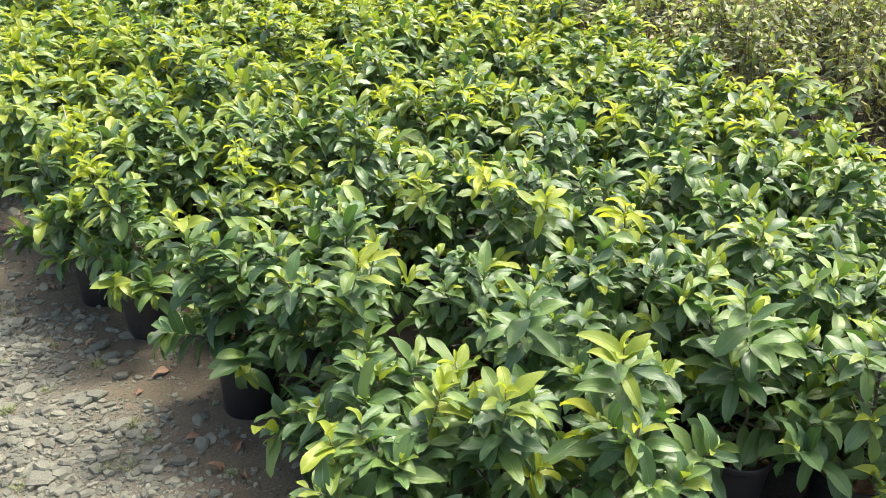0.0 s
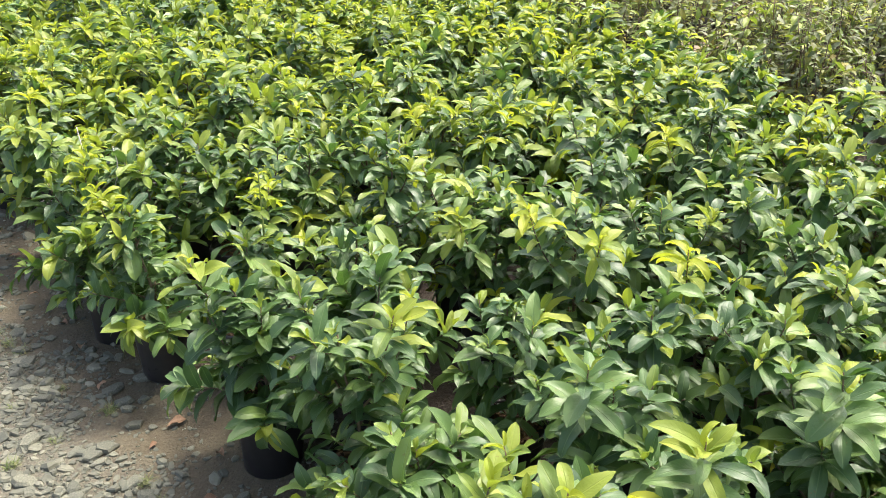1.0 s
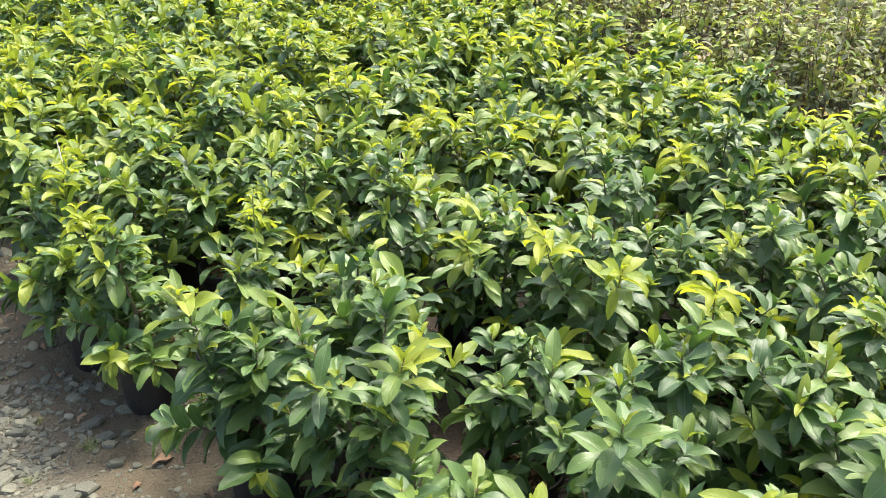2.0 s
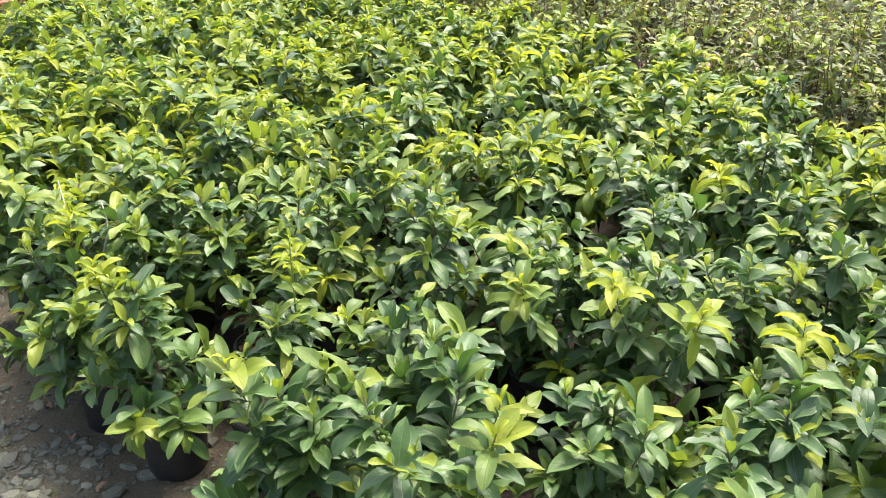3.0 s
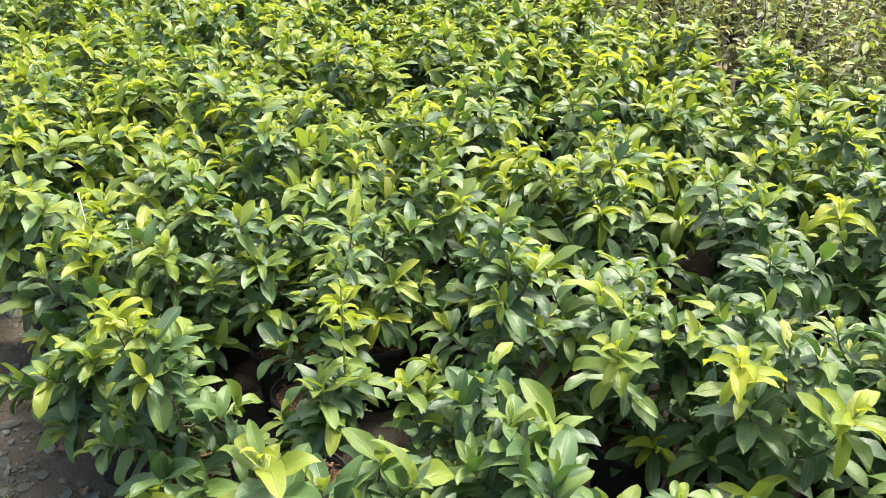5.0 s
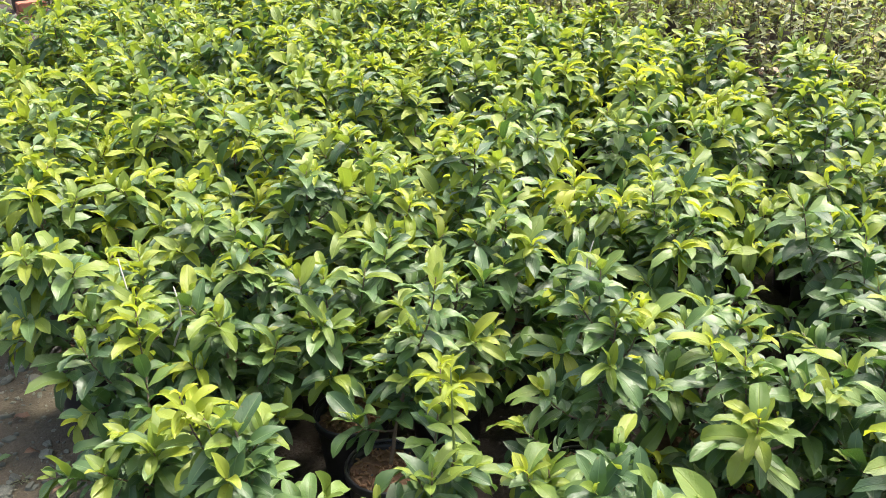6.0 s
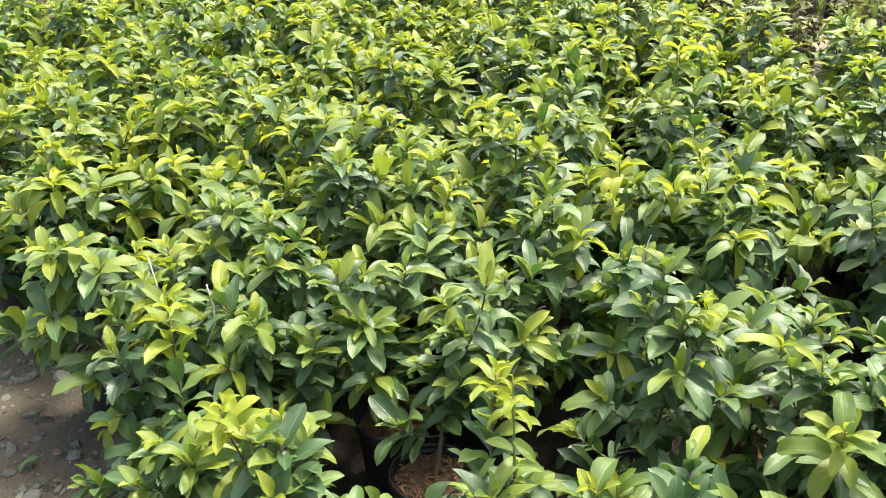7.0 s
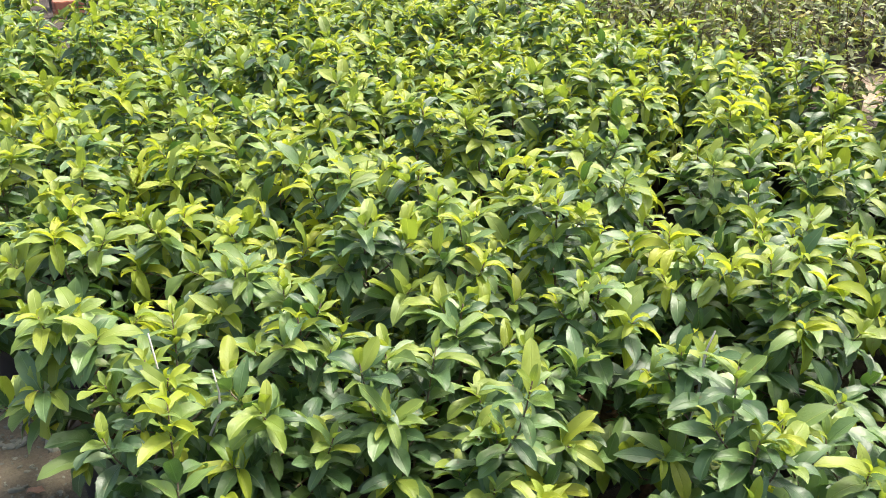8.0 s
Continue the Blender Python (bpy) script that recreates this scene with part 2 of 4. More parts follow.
leaf_rng = random.Random(11)
FINE, MIDDLE, COARSE, SPARSE = [], [], [], []
for k in range(10):
    spec = dict(width=leaf_rng.uniform(0.31, 0.41), fold=leaf_rng.uniform(0.12, 0.55), curl=leaf_rng.uniform(0.35, 1.25), wave=leaf_rng.uniform(0.15, 0.45))
    FINE.append(leaf_template(leaf_rng, stations=9, cols=5, **spec))
    MIDDLE.append(leaf_template(leaf_rng, stations=6, cols=3, **spec))
    COARSE.append(leaf_template(leaf_rng, stations=5, cols=3, **spec))
    SPARSE.append(leaf_template(leaf_rng, stations=4, cols=3, **spec))

for k in range(4):
    spec = dict(width=leaf_rng.uniform(0.26, 0.34), fold=leaf_rng.uniform(0.4, 0.9), curl=leaf_rng.uniform(1.1, 2.0), wave=leaf_rng.uniform(0.1, 0.3))
    FINE.append(leaf_template(leaf_rng, stations=9, cols=5, **spec))
    MIDDLE.append(leaf_template(leaf_rng, stations=6, cols=3, **spec))
    COARSE.append(leaf_template(leaf_rng, stations=5, cols=3, **spec))
    SPARSE.append(leaf_template(leaf_rng, stations=4, cols=3, **spec))

LEAF_MESHES = []
for mat in LEAF_MATS:
    LEAF_MESHES.append([raw_mesh("leaf", v, f, [mat], uvs=u) for v, f, u in FINE])


def leaf_pose(p, d, up, size):
    x = d.normalized()
    z = up - x * up.dot(x)
    z.normalize()
    y = z.cross(x)
    m = Matrix((x, y, z)).transposed().to_4x4() @ Matrix.Scale(size, 4)
    m.translation = p
    return m


def foliage_mesh(leaves, templates, mats):
    """All blades of a crown in one mesh."""
    verts, faces, uvs, fm = [], [], [], []
    off = 0
    for m, age, kind in leaves:
        v, f, u = templates[kind]
        a = np.array(m)
        verts.append(v @ a[:3, :3].T + a[:3, 3])
        faces += [tuple(i + off for i in q) for q in f]
        uvs.append(u)
        fm += [min(age, len(mats) - 1)] * len(f)
        off += len(v)
    return raw_mesh("foliage", np.concatenate(verts).tolist(), faces, mats, fm, np.concatenate(uvs))


def along(points, t):
    f = t * (len(points) - 1)
    i = min(int(f), len(points) - 2)
    a, b = points[i], points[i + 1]
    return a.lerp(b, f - i), (b - a).normalized()


Z = Vector((0, 0, 1))
SOIL_Z = 0.185


def grow(rng, h, r, flush, lean=(0.0, 0.0), skirt=3, scale=1.0, leader=0.0, fresh=0.5, hang=1.0, dense=1.0, shoots=()):
    """Stem, branches and leaf poses of one shrub. h: height of its tip; r: reach; flush: how many tips are young;
    skirt: low branches over the rim; hang: how far they droop; shoots: ends of its main shoots (x, y, z, youth)."""
    lean = Vector((lean[0], lean[1], 0))
    top = Vector((rng.uniform(-0.03, 0.03), rng.uniform(-0.03, 0.03), h - 0.05)) + lean
    shoots = sorted(shoots, key=lambda e: math.hypot(e[0] - top.x, e[1] - top.y))
    crest = None
    if shoots and math.hypot(shoots[0][0], shoots[0][1]) < 0.09:
        crest = shoots.pop(0)
        top = Vector(crest[:3])
        h = top.z + 0.02
    elif shoots:
        top.z = min(top.z, max(e[2] for e in shoots) - 0.04)
    stem = []
    for i in range(7):
        t = i / 6
        stem.append(Vector((0, 0, SOIL_Z - 0.02)).lerp(top, t) + Vector((rng.uniform(-1, 1), rng.uniform(-1, 1), 0)) * 0.007 * (0 < i < 6))
    branches, leaves = [], []
    nb = max(5, rng.randint(9, 11) - len(shoots))
    a0 = rng.uniform(0, 6.28)

    def put(p, d, up, size, age):
        up = (up + Vector((rng.uniform(-1, 1), rng.uniform(-1, 1), 0)) * 0.30).normalized()
        age = 3 if rng.random() < 0.0003 else age
        size = size * 0.6 if age == 3 else size
        leaves.append((leaf_pose(p, d, up, size), age, rng.randrange(10, 14) if age == 2 else rng.randrange(10)))

    def tip(p, t, youth, grown=1.0):
        """The last few leaves of a shoot, smaller and paler towards its end."""
        count = rng.randint(5, 7)
        g = rng.uniform(0, 6.28)
        s = t.cross(Vector((0.3, 0.9, 0.2))).normalized()
        w = t.cross(s)
        for j in range(count):
            g += 2.4 + rng.uniform(-0.5, 0.5)
            open_ = min(1.4, 0.34 + 0.22 * j + rng.uniform(-0.12, 0.18))
            away = s * math.cos(g) + w * math.sin(g)
            d = t * math.cos(open_) + away * math.sin(open_)
            d.z -= 0.012 * j
            size = (0.036, 0.056, 0.072, 0.084, 0.092, 0.098, 0.102)[j] * rng.uniform(0.85, 1.2) * scale * grown
            if youth > 0.7:
                age = 2 if j < 6 else 1
            elif youth > 0.4:
                age = 2 if j < 2 else 1
            else:
                age = 1 if j < count * min(1.0, 0.2 + fresh) else 0
            put(p - t * 0.013 * j, d, Z * 0.9 + t * 0.2, size, age)

    def leafy(pts, length, q, first, youth, onset):
        """Leaves along a branch: two ranks low down, a loose spiral towards its end."""
        side = rng.choice((-1, 1))
        turn = rng.uniform(0, 6.28)
        s = first
        while s < 0.95:
            p, t = along(pts, s)
            flat = t.cross(Z).normalized()
            out = Vector((t.x, t.y, 0))
            if s < 0.30:
                spread = rng.uniform(0.75, 1.25)
                d = t * math.cos(spread) + flat * side * math.sin(spread)
                d.z = d.z * 0.55 + rng.uniform(-0.30, 0.20) - 0.55 * (1 - q) ** 1.5 * (1 - s * 0.4)
                up = Z + out * 0.35 * (1.6 - q)
            else:
                turn += 2.4 + rng.uniform(-0.4, 0.4)
                away = flat * math.cos(turn) + t.cross(flat) * math.sin(turn)
                open_ = 1.32 - 0.36 * s + rng.uniform(-0.22, 0.22)
                d = t * math.cos(open_) + away * math.sin(open_)
                d.z -= rng.uniform(-0.06, 0.16)
                up = Z * 0.9 + t * 0.35
            age = 1 if s + rng.uniform(-0.12, 0.12) > onset else 0
            if youth > 0.85 and s > 0.80:
                age = 2
            put(p, d, up, (rng.uniform(0.062, 0.116) + 0.012 * (1 - q)) * scale, age)
            side = -side
            s += rng.uniform(0.0130, 0.0195) / length / dense
        p, t = along(pts, 1.0)
        tip(p, t, youth)

    bare = lean.length > 0.05
    for ex, ey, ez, youth in shoots:
        # a main shoot that leaves the stem low, swings out and turns upward
        end = Vector((ex, ey, ez))
        span = max(0.15, stem[-1].z - SOIL_Z)
        p0, _ = along(stem, max(0.10, min(0.8, (ez - 0.24 - SOIL_Z) / span)))
        flat = Vector((end.x - p0.x, end.y - p0.y, 0))
        knee = p0 + flat * 0.72 + Z * (end.z - p0.z) * 0.28
        pts = []
        for i in range(6):
            u = i / 5
            pts.append(p0 * (1 - u) ** 2 + knee * 2 * u * (1 - u) + end * u * u + Vector((rng.uniform(-1, 1), rng.uniform(-1, 1), 0)) * 0.004 * (0 < i < 5))
        branches.append(pts)
        length = sum((pts[i + 1] - pts[i]).length for i in range(5))
        leafy(pts, length, 0.6, 0.22, youth, 1.1 - 0.55 * max(fresh, youth))
    for k in range(-skirt, nb):
        q = max(0.0, k / (nb - 1))
        if bare and q < 0.25:
            continue
        p0, _ = along(stem, max(0.08, min(0.86, (q * 0.74 + 0.10) + rng.uniform(-0.04, 0.04))))
        az = a0 + k * 2.40 + rng.uniform(-0.35, 0.35)
        out = Vector((math.cos(az), math.sin(az), 0)) + lean * 1.2
        out.normalize()
        length = r * (1.15 - 0.66 * q) * rng.uniform(0.75, 1.2)
        e0, e1 = rng.uniform(-0.05, 0.45) + 0.5 * q, rng.uniform(0.15, 0.75) + 0.8 * q ** 0.8
        if k < 0:
            p0, _ = along(stem, rng.uniform(0.10, 0.24))
            length = r * rng.uniform(0.75, 1.0)
            e0, e1 = rng.uniform(0.1, 0.4), rng.uniform(-0.75, -0.25) * hang
        pts, p = [p0], p0
        for i in range(5):
            e = e0 + (e1 - e0) * i / 4
            p = p + (out * math.cos(e) + Z * math.sin(e)) * (length / 5) + Vector((rng.uniform(-1, 1), rng.uniform(-1, 1), rng.uniform(-1, 1))) * 0.005
            pts.append(p)
        branches.append(pts)
        # each shoot has its own age: fresh leaves sit together at its end
        onset = 1.25 - 0.75 * fresh * (0.4 + q) - 0.35 * rng.random()
        leafy(pts, length, q, 0.18 if k >= 0 else 0.24, rng.uniform(0.55, 1.0) if rng.random() < flush else 0.2, onset)
    # leaves set straight on the stem
    g = rng.uniform(0, 6.28)
    z = 0.36 if bare else 0.08
    while z < 0.97:
        p, t = along(stem, z)
        g += 2.4 + rng.uniform(-0.3, 0.3)
        el = rng.uniform(-0.3, 0.25) + (0.30 * z if z > 0.34 else -0.45)
        d = Vector((math.cos(g) * math.cos(el), math.sin(g) * math.cos(el), math.sin(el)))
        put(p, d, Z, rng.uniform(0.072, 0.112) * scale, 1 if z > 1.15 - 0.5 * fresh else 0)
        z += 0.016 / (h - SOIL_Z) / dense
    tip(stem[-1], (stem[-1] - stem[-2]).normalized(), crest[3] if crest else (0.9 if rng.random() < flush * 1.4 else 0.2))
    if leader:
        # a bare young shoot that stands above the crown
        p0 = stem[-1]
        end = p0 + Vector((rng.uniform(-0.02, 0.02), rng.uniform(-0.02, 0.02), leader))
        shoot = [p0.lerp(end, i / 5) for i in range(6)]
        branches.append(shoot)
        g = rng.uniform(0, 6.28)
        for j in range(int(leader / 0.026)):
            p, t = along(shoot, min(1.0, 0.1 + j * 0.026 / leader))
            g += math.pi + rng.uniform(-0.6, 0.6)
            el = rng.uniform(0.0, 0.5)
            put(p, Vector((math.cos(g) * math.cos(el), math.sin(g) * math.cos(el), math.sin(el))), Z, rng.uniform(0.045, 0.062), 2 if j * 0.026 > 0.35 * leader else 1)
        tip(end, Z, 0.9, 0.62)
    return stem, branches, leaves


def stem_radii(n, a, b):
    return [a + (b - a) * i / (n - 1) for i in range(n)]


# ---- pots ----
POT_BODY = lathe_mesh("pot", [(0.075, 0.0), (0.0775, 0.004), (0.080, 0.05), (0.085, 0.12), (0.0895, 0.180), (0.0895, 0.198), (0.0865, 0.200), (0.0855, 0.180), (0.081, 0.12), (0.07, 0.10)], M_POT)
POT_RIM = lathe_mesh("rim", [(0.0905, 0.182), (0.0945, 0.183), (0.0960, 0.187), (0.0960, 0.203), (0.0945, 0.206), (0.0905, 0.206), (0.0895, 0.200)], M_POT)
BAG_BODY = lathe_mesh("grow_bag", [(0.050, 0.0), (0.058, 0.01), (0.061, 0.06), (0.060, 0.12), (0.0625, 0.165), (0.060, 0.167), (0.058, 0.14), (0.05, 0.12)], M_BAG, 14)


def soil_mesh(seed, radius=0.0855, sides=20):
    rng = random.Random(seed)
    verts, faces = [(0, 0, SOIL_Z + 0.004)], []
    rings = 5
    for i in range(1, rings + 1):
        for k in range(sides):
            g = 2 * math.pi * k / sides
            r = radius * i / rings
            verts.append((r * math.cos(g), r * math.sin(g), SOIL_Z + rng.uniform(-0.004, 0.004) - 0.004 * (i == rings)))
    for k in range(sides):
        faces.append((0, 1 + k, 1 + (k + 1) % sides))
    for i in range(rings - 1):
        for k in range(sides):
            a, b = 1 + i * sides, 1 + (i + 1) * sides
            k2 = (k + 1) % sides
            faces.append((a + k, b + k, b + k2, a + k2))
    return raw_mesh("soil", verts, faces, [M_SOIL])


def chips_mesh(seed, radius=0.079, count=130):
    """Loose bark chips on the soil."""
    rng = random.Random(seed)
    verts, faces = [], []
    for _ in range(count):
        r, g = radius * math.sqrt(rng.random()), rng.uniform(0, 6.28)
        c = Vector((r * math.cos(g), r * math.sin(g), SOIL_Z + 0.006 + rng.uniform(0, 0.005)))
        rot = Euler((rng.uniform(-0.5, 0.5), rng.uniform(-0.5, 0.5), rng.uniform(0, 6.28))).to_matrix()
        a, b, h = rng.uniform(0.004, 0.010), rng.uniform(0.0015, 0.004), rng.uniform(0.0008, 0.002)
        o = len(verts)
        for sx, sy, sz in ((-1, -1, -1), (1, -0.8, -1), (0.8, 1, -1), (-1, 0.7, -1), (-0.8, -0.8, 1), (0.9, -0.6, 1), (0.7, 0.8, 1), (-0.9, 0.6, 1)):
            verts.append(c + rot @ Vector((sx * a, sy * b, sz * h)))
        faces += [tuple(o + i for i in q) for q in ((3, 2, 1, 0), (4, 5, 6, 7), (0, 1, 5, 4), (1, 2, 6, 5), (2, 3, 7, 6), (3, 0, 4, 7))]
    return raw_mesh("bark_mulch", verts, faces, [M_CHIP], smooth=False)


SOILS = [soil_mesh(i) for i in range(4)]
CHIPS = [chips_mesh(40 + i) for i in range(4)]
BAG_SOIL = soil_mesh(9, 0.059, 14)

# leaves of one shrub that are parts of their own
LEAF_PARTS = 256
SHRUB_LABELS = ["glossy green broadleaf shrub in a black nursery pot",
                "glossy green shrub with yellow-green young shoots in a black pot"]


def add_pot(plant, rng, chips=True):
    pot = part("pot", POT_BODY, None, plant, "matt black plastic nursery pot")
    pot.rotation_euler.z = rng.uniform(0, 6.28)
    part("rim", POT_RIM, None, pot)
    soil = part("soil", rng.choice(SOILS), None, plant, "reddish-brown potting soil")
    soil.rotation_euler.z = rng.uniform(0, 6.28)
    if chips:
        tagged(part("bark_mulch", rng.choice(CHIPS), None, soil, "loose reddish-brown bark mulch"), kind="stuff")


def near_shrub(seed, x, y, h, r, flush, lean=(0.0, 0.0), skirt=2, scale=1.0, leader=0.0, hang=1.0, dense=1.25, fresh=0.15, shoots=()):
    """A shrub whose leaves and branches are parts of their own."""
    rng = random.Random(seed)
    plant = empty("potted_shrub")
    stem, branches, leaves = grow(rng, h, r, flush, lean, skirt, scale * 0.86, leader, fresh, hang, dense, shoots)
    add_pot(plant, rng)
    part("stem", tubes_mesh("stem", [(stem, stem_radii(7, 0.0055, 0.0022))], M_BARK), None, plant, "thin brown woody stem")
    for b in branches:
        green = leader and b is branches[-1]
        part("branch", tubes_mesh("branch", [(b, stem_radii(6, 0.0030, 0.0014))], M_GREENSTEM if green else M_BARK, 5), None, plant)
    # the outer leaves are parts of their own, the few hidden inside are one
    leaves.sort(key=lambda l: -l[0].translation.xy.length - 0.3 * l[0].translation.z)
    if len(leaves) > LEAF_PARTS:
        tagged(part("inner_foliage", foliage_mesh(leaves[LEAF_PARTS:], FINE, LEAF_MATS), None, plant), kind="stuff")
        leaves = leaves[:LEAF_PARTS]
    for m, age, kind in leaves:
        ob = new("leaf", LEAF_MESHES[age][kind])
        ob.parent = plant
        ob.matrix_basis = m
    plant.matrix_basis = pose(x, y, 0, rng.uniform(-2, 2), rng.uniform(-2, 2), 0)
    return tagged(plant, SHRUB_LABELS[1 if flush > 0.2 else 0], "potted plant", "potted shrubs in the bed")


def far_shrub(seed, h, r, flush, scale=1.03, fresh=0.44, dense=0.98, blades=COARSE, lean=(0.0, 0.0), shoots=(), inner=True):
    """A shrub whose crown is one mesh."""
    rng = random.Random(seed)
    plant = empty("potted_shrub")
    stem, branches, leaves = grow(rng, h, r, flush, lean, scale=scale, fresh=fresh, dense=dense, shoots=shoots)
    if inner:
        # crowded plants keep no leaves low down
        leaves = [l for l in leaves if l[0].translation.z > 0.17 + 0.05 * rng.random()]
    pot = part("pot", POT_BODY, None, plant, "matt black plastic nursery pot")
    part("rim", POT_RIM, None, pot)
    part("soil", rng.choice(SOILS), None, plant, "reddish-brown potting soil")
    tubes = [(stem, stem_radii(7, 0.0055, 0.0022))] + [(b, stem_radii(6, 0.0030, 0.0014)) for b in branches]
    part("stem", tubes_mesh("stem", tubes, M_BARK, 4), None, plant, "thin brown branching stem")
    tagged(part("foliage", foliage_mesh(leaves, blades, LEAF_MATS), None, plant), kind="stuff")
    return tagged(plant, SHRUB_LABELS[1 if flush > 0.2 else 0], "potted plant", "potted shrubs in the bed")


def leggy_sapling(seed, h, sparse=1.0):
    """A tall thin sapling with dull leaves in a grow bag; sparse: fewer and larger leaves."""
    rng = random.Random(seed)
    plant = empty("bagged_sapling")
    part("grow_bag", BAG_BODY, None, plant, "black polythene grow bag caked with brown dust")
    part("soil", BAG_SOIL, None, plant).location.z = -0.03
    tubes, leaves = [], []
    for _ in range(rng.randint(3, 5)):
        base = Vector((rng.uniform(-0.03, 0.03), rng.uniform(-0.03, 0.03), 0.14))
        top = Vector((rng.uniform(-0.09, 0.09), rng.uniform(-0.09, 0.09), h * rng.uniform(0.75, 1.0)))
        st = [base.lerp(top, i / 6) + Vector((rng.uniform(-1, 1), rng.uniform(-1, 1), 0)) * 0.008 for i in range(7)]
        tubes.append((st, stem_radii(7, 0.0045, 0.0018)))
        z, g = rng.uniform(0.02, 0.14), rng.uniform(0, 6.28)
        while z < 1.0:
            p, t = along(st, z)
            g += 2.4 + rng.uniform(-0.4, 0.4)
            el = rng.uniform(-0.75, 0.45)
            d = Vector((math.cos(g) * math.cos(el), math.sin(g) * math.cos(el), math.sin(el)))
            size = rng.uniform(0.042, 0.082) * sparse ** 0.5
            if rng.random() < 0.35:
                q = p + d * 0.05
                tubes.append(([p, p.lerp(q, 0.5), q], [0.0018, 0.0015, 0.0012]))
                p = q
            up = (Z + Vector((rng.uniform(-1, 1), rng.uniform(-1, 1), 0)) * 0.6).normalized()
            leaves.append((leaf_pose(p, d, up, size), 1 if rng.random() < 0.3 and z > 0.6 else 0, rng.randrange(10)))
            z += rng.uniform(0.012, 0.026) * sparse / h
    part("stem", tubes_mesh("stem", tubes, M_BARK, 4), None, plant, "thin brown upright stems")
    tagged(part("foliage", foliage_mesh(leaves, SPARSE, [M_DULL, M_FRESH]), None, plant), kind="stuff")
    return tagged(plant, "leggy sapling with dull olive and yellowing leaves in black bag", "sapling", "saplings beyond the bed")


# ---- ground ----


def axis(fine0, fine1, step, reach):
    out = list(np.arange(fine0, fine1 + 1e-6, step))
    g, s = fine1, step
    while g < reach:
        s *= 1.35
        g += s
        out.append(g)
    g, s = fine0, step
    lo = []
    while g > -reach:
        s *= 1.35
        g -= s
        lo.append(g)
    return np.array(lo[::-1] + out)


def ground_height(x, y):
    n = noise.noise(Vector((x * 1.7, y * 1.7, 0.3))) * 0.012 + noise.noise(Vector((x * 9, y * 9, 2.0))) * 0.006 + noise.noise(Vector((x * 33, y * 33, 5.0))) * 0.003
    return n if abs(x) < 12 and abs(y) < 14 else 0.0


def build_ground():
    xs, ys = axis(-0.75, 0.75, 0.014, 900.0), axis(1.3, 4.9, 0.016, 900.0)
    verts = [(x, y, ground_height(x, y)) for y in ys for x in xs]
    nx, ny = len(xs), len(ys)
    faces = [(j * nx + i, j * nx + i + 1, (j + 1) * nx + i + 1, (j + 1) * nx + i) for j in range(ny - 1) for i in range(nx - 1)]
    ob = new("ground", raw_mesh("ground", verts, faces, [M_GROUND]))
    return tagged(ob, "brown earth with grey slate gravel beside the plant bed", "ground", kind="structure")


ground = build_ground()

# ---- the bed of potted shrubs ----
# plants along the path: x, y, tip height, reach, share of young shoots
FRONT = [
    (0.52, 1.17, 0.57, 0.21, 0.3), (0.76, 1.15, 0.60, 0.22, 0.6), (1.04, 1.12, 0.60, 0.22, 0.2), (1.38, 1.14, 0.56, 0.22, 0.2), (1.70, 1.22, 0.56, 0.22, 0.1),
    (0.95, 1.43, 0.61, 0.22, 0.15), (0.97, 1.72, 0.56, 0.20, 0.1), (1.22, 1.56, 0.57, 0.22, 0.1), (1.52, 1.68, 0.55, 0.22, 0.2), (0.62, 1.76, 0.60, 0.25, 0.35), (0.60, 1.47, 0.50, 0.225, 0.1), (0.46, 2.07, 0.55, 0.215, 0.05),
    (0.76, 2.02, 0.60, 0.20, 0.0), (1.30, 1.94, 0.58, 0.21, 0.35), (1.64, 2.02, 0.55, 0.22, 0.3), (1.21, 2.27, 0.57, 0.19, 0.35), (0.76, 2.26, 0.56, 0.20, 0.3),
]
SECOND = [
    (0.285, 2.62, 0.60, 0.205, 0.6), (0.49, 2.47, 0.55, 0.13, 0.3), (1.62, 2.32, 0.56, 0.22, 0.15), (0.96, 2.52, 0.65, 0.21, 0.35), (1.23, 2.50, 0.60, 0.22, 0.2),
    (0.59, 2.75, 0.54, 0.125, 0.3), (0.175, 2.90, 0.54, 0.205, 0.3), (1.14, 2.80, 0.60, 0.19, 0.3), (0.84, 2.92, 0.58, 0.21, 0.2), (0.61, 2.97, 0.56, 0.14, 0.05),
    (1.16, 3.10, 0.60, 0.22, 0.3), (0.20, 3.27, 0.56, 0.24, 0.3), (0.50, 3.30, 0.57, 0.21, 0.35), (0.84, 3.24, 0.57, 0.21, 0.3), (1.44, 3.14, 0.57, 0.22, 0.4),
]
BACK = [
    (1.93, 2.69, 0.55, 0.22, 0.2), (2.36, 2.68, 0.58, 0.22, 0.4), (1.58, 2.88, 0.55, 0.22, 0.2), (2.22, 3.45, 0.55, 0.22, 0.3), (2.48, 3.63, 0.66, 0.20, 0.3),
    (0.07, 3.58, 0.56, 0.24, 0.3), (0.46, 3.60, 0.56, 0.22, 0.3), (1.03, 3.66, 0.58, 0.22, 0.3), (1.34, 3.72, 0.58, 0.22, 0.3), (2.31, 3.92, 0.60, 0.22, 0.3),
    (3.03, 3.80, 0.67, 0.20, 0.3), (1.24, 3.44, 0.62, 0.20, 0.9), (1.40, 4.12, 0.57, 0.22, 0.3), (0.06, 4.00, 0.62, 0.22, 0.3), (-0.10, 4.20, 0.50, 0.19, 0.2), (1.19, 4.84, 0.60, 0.22, 0.3),
]
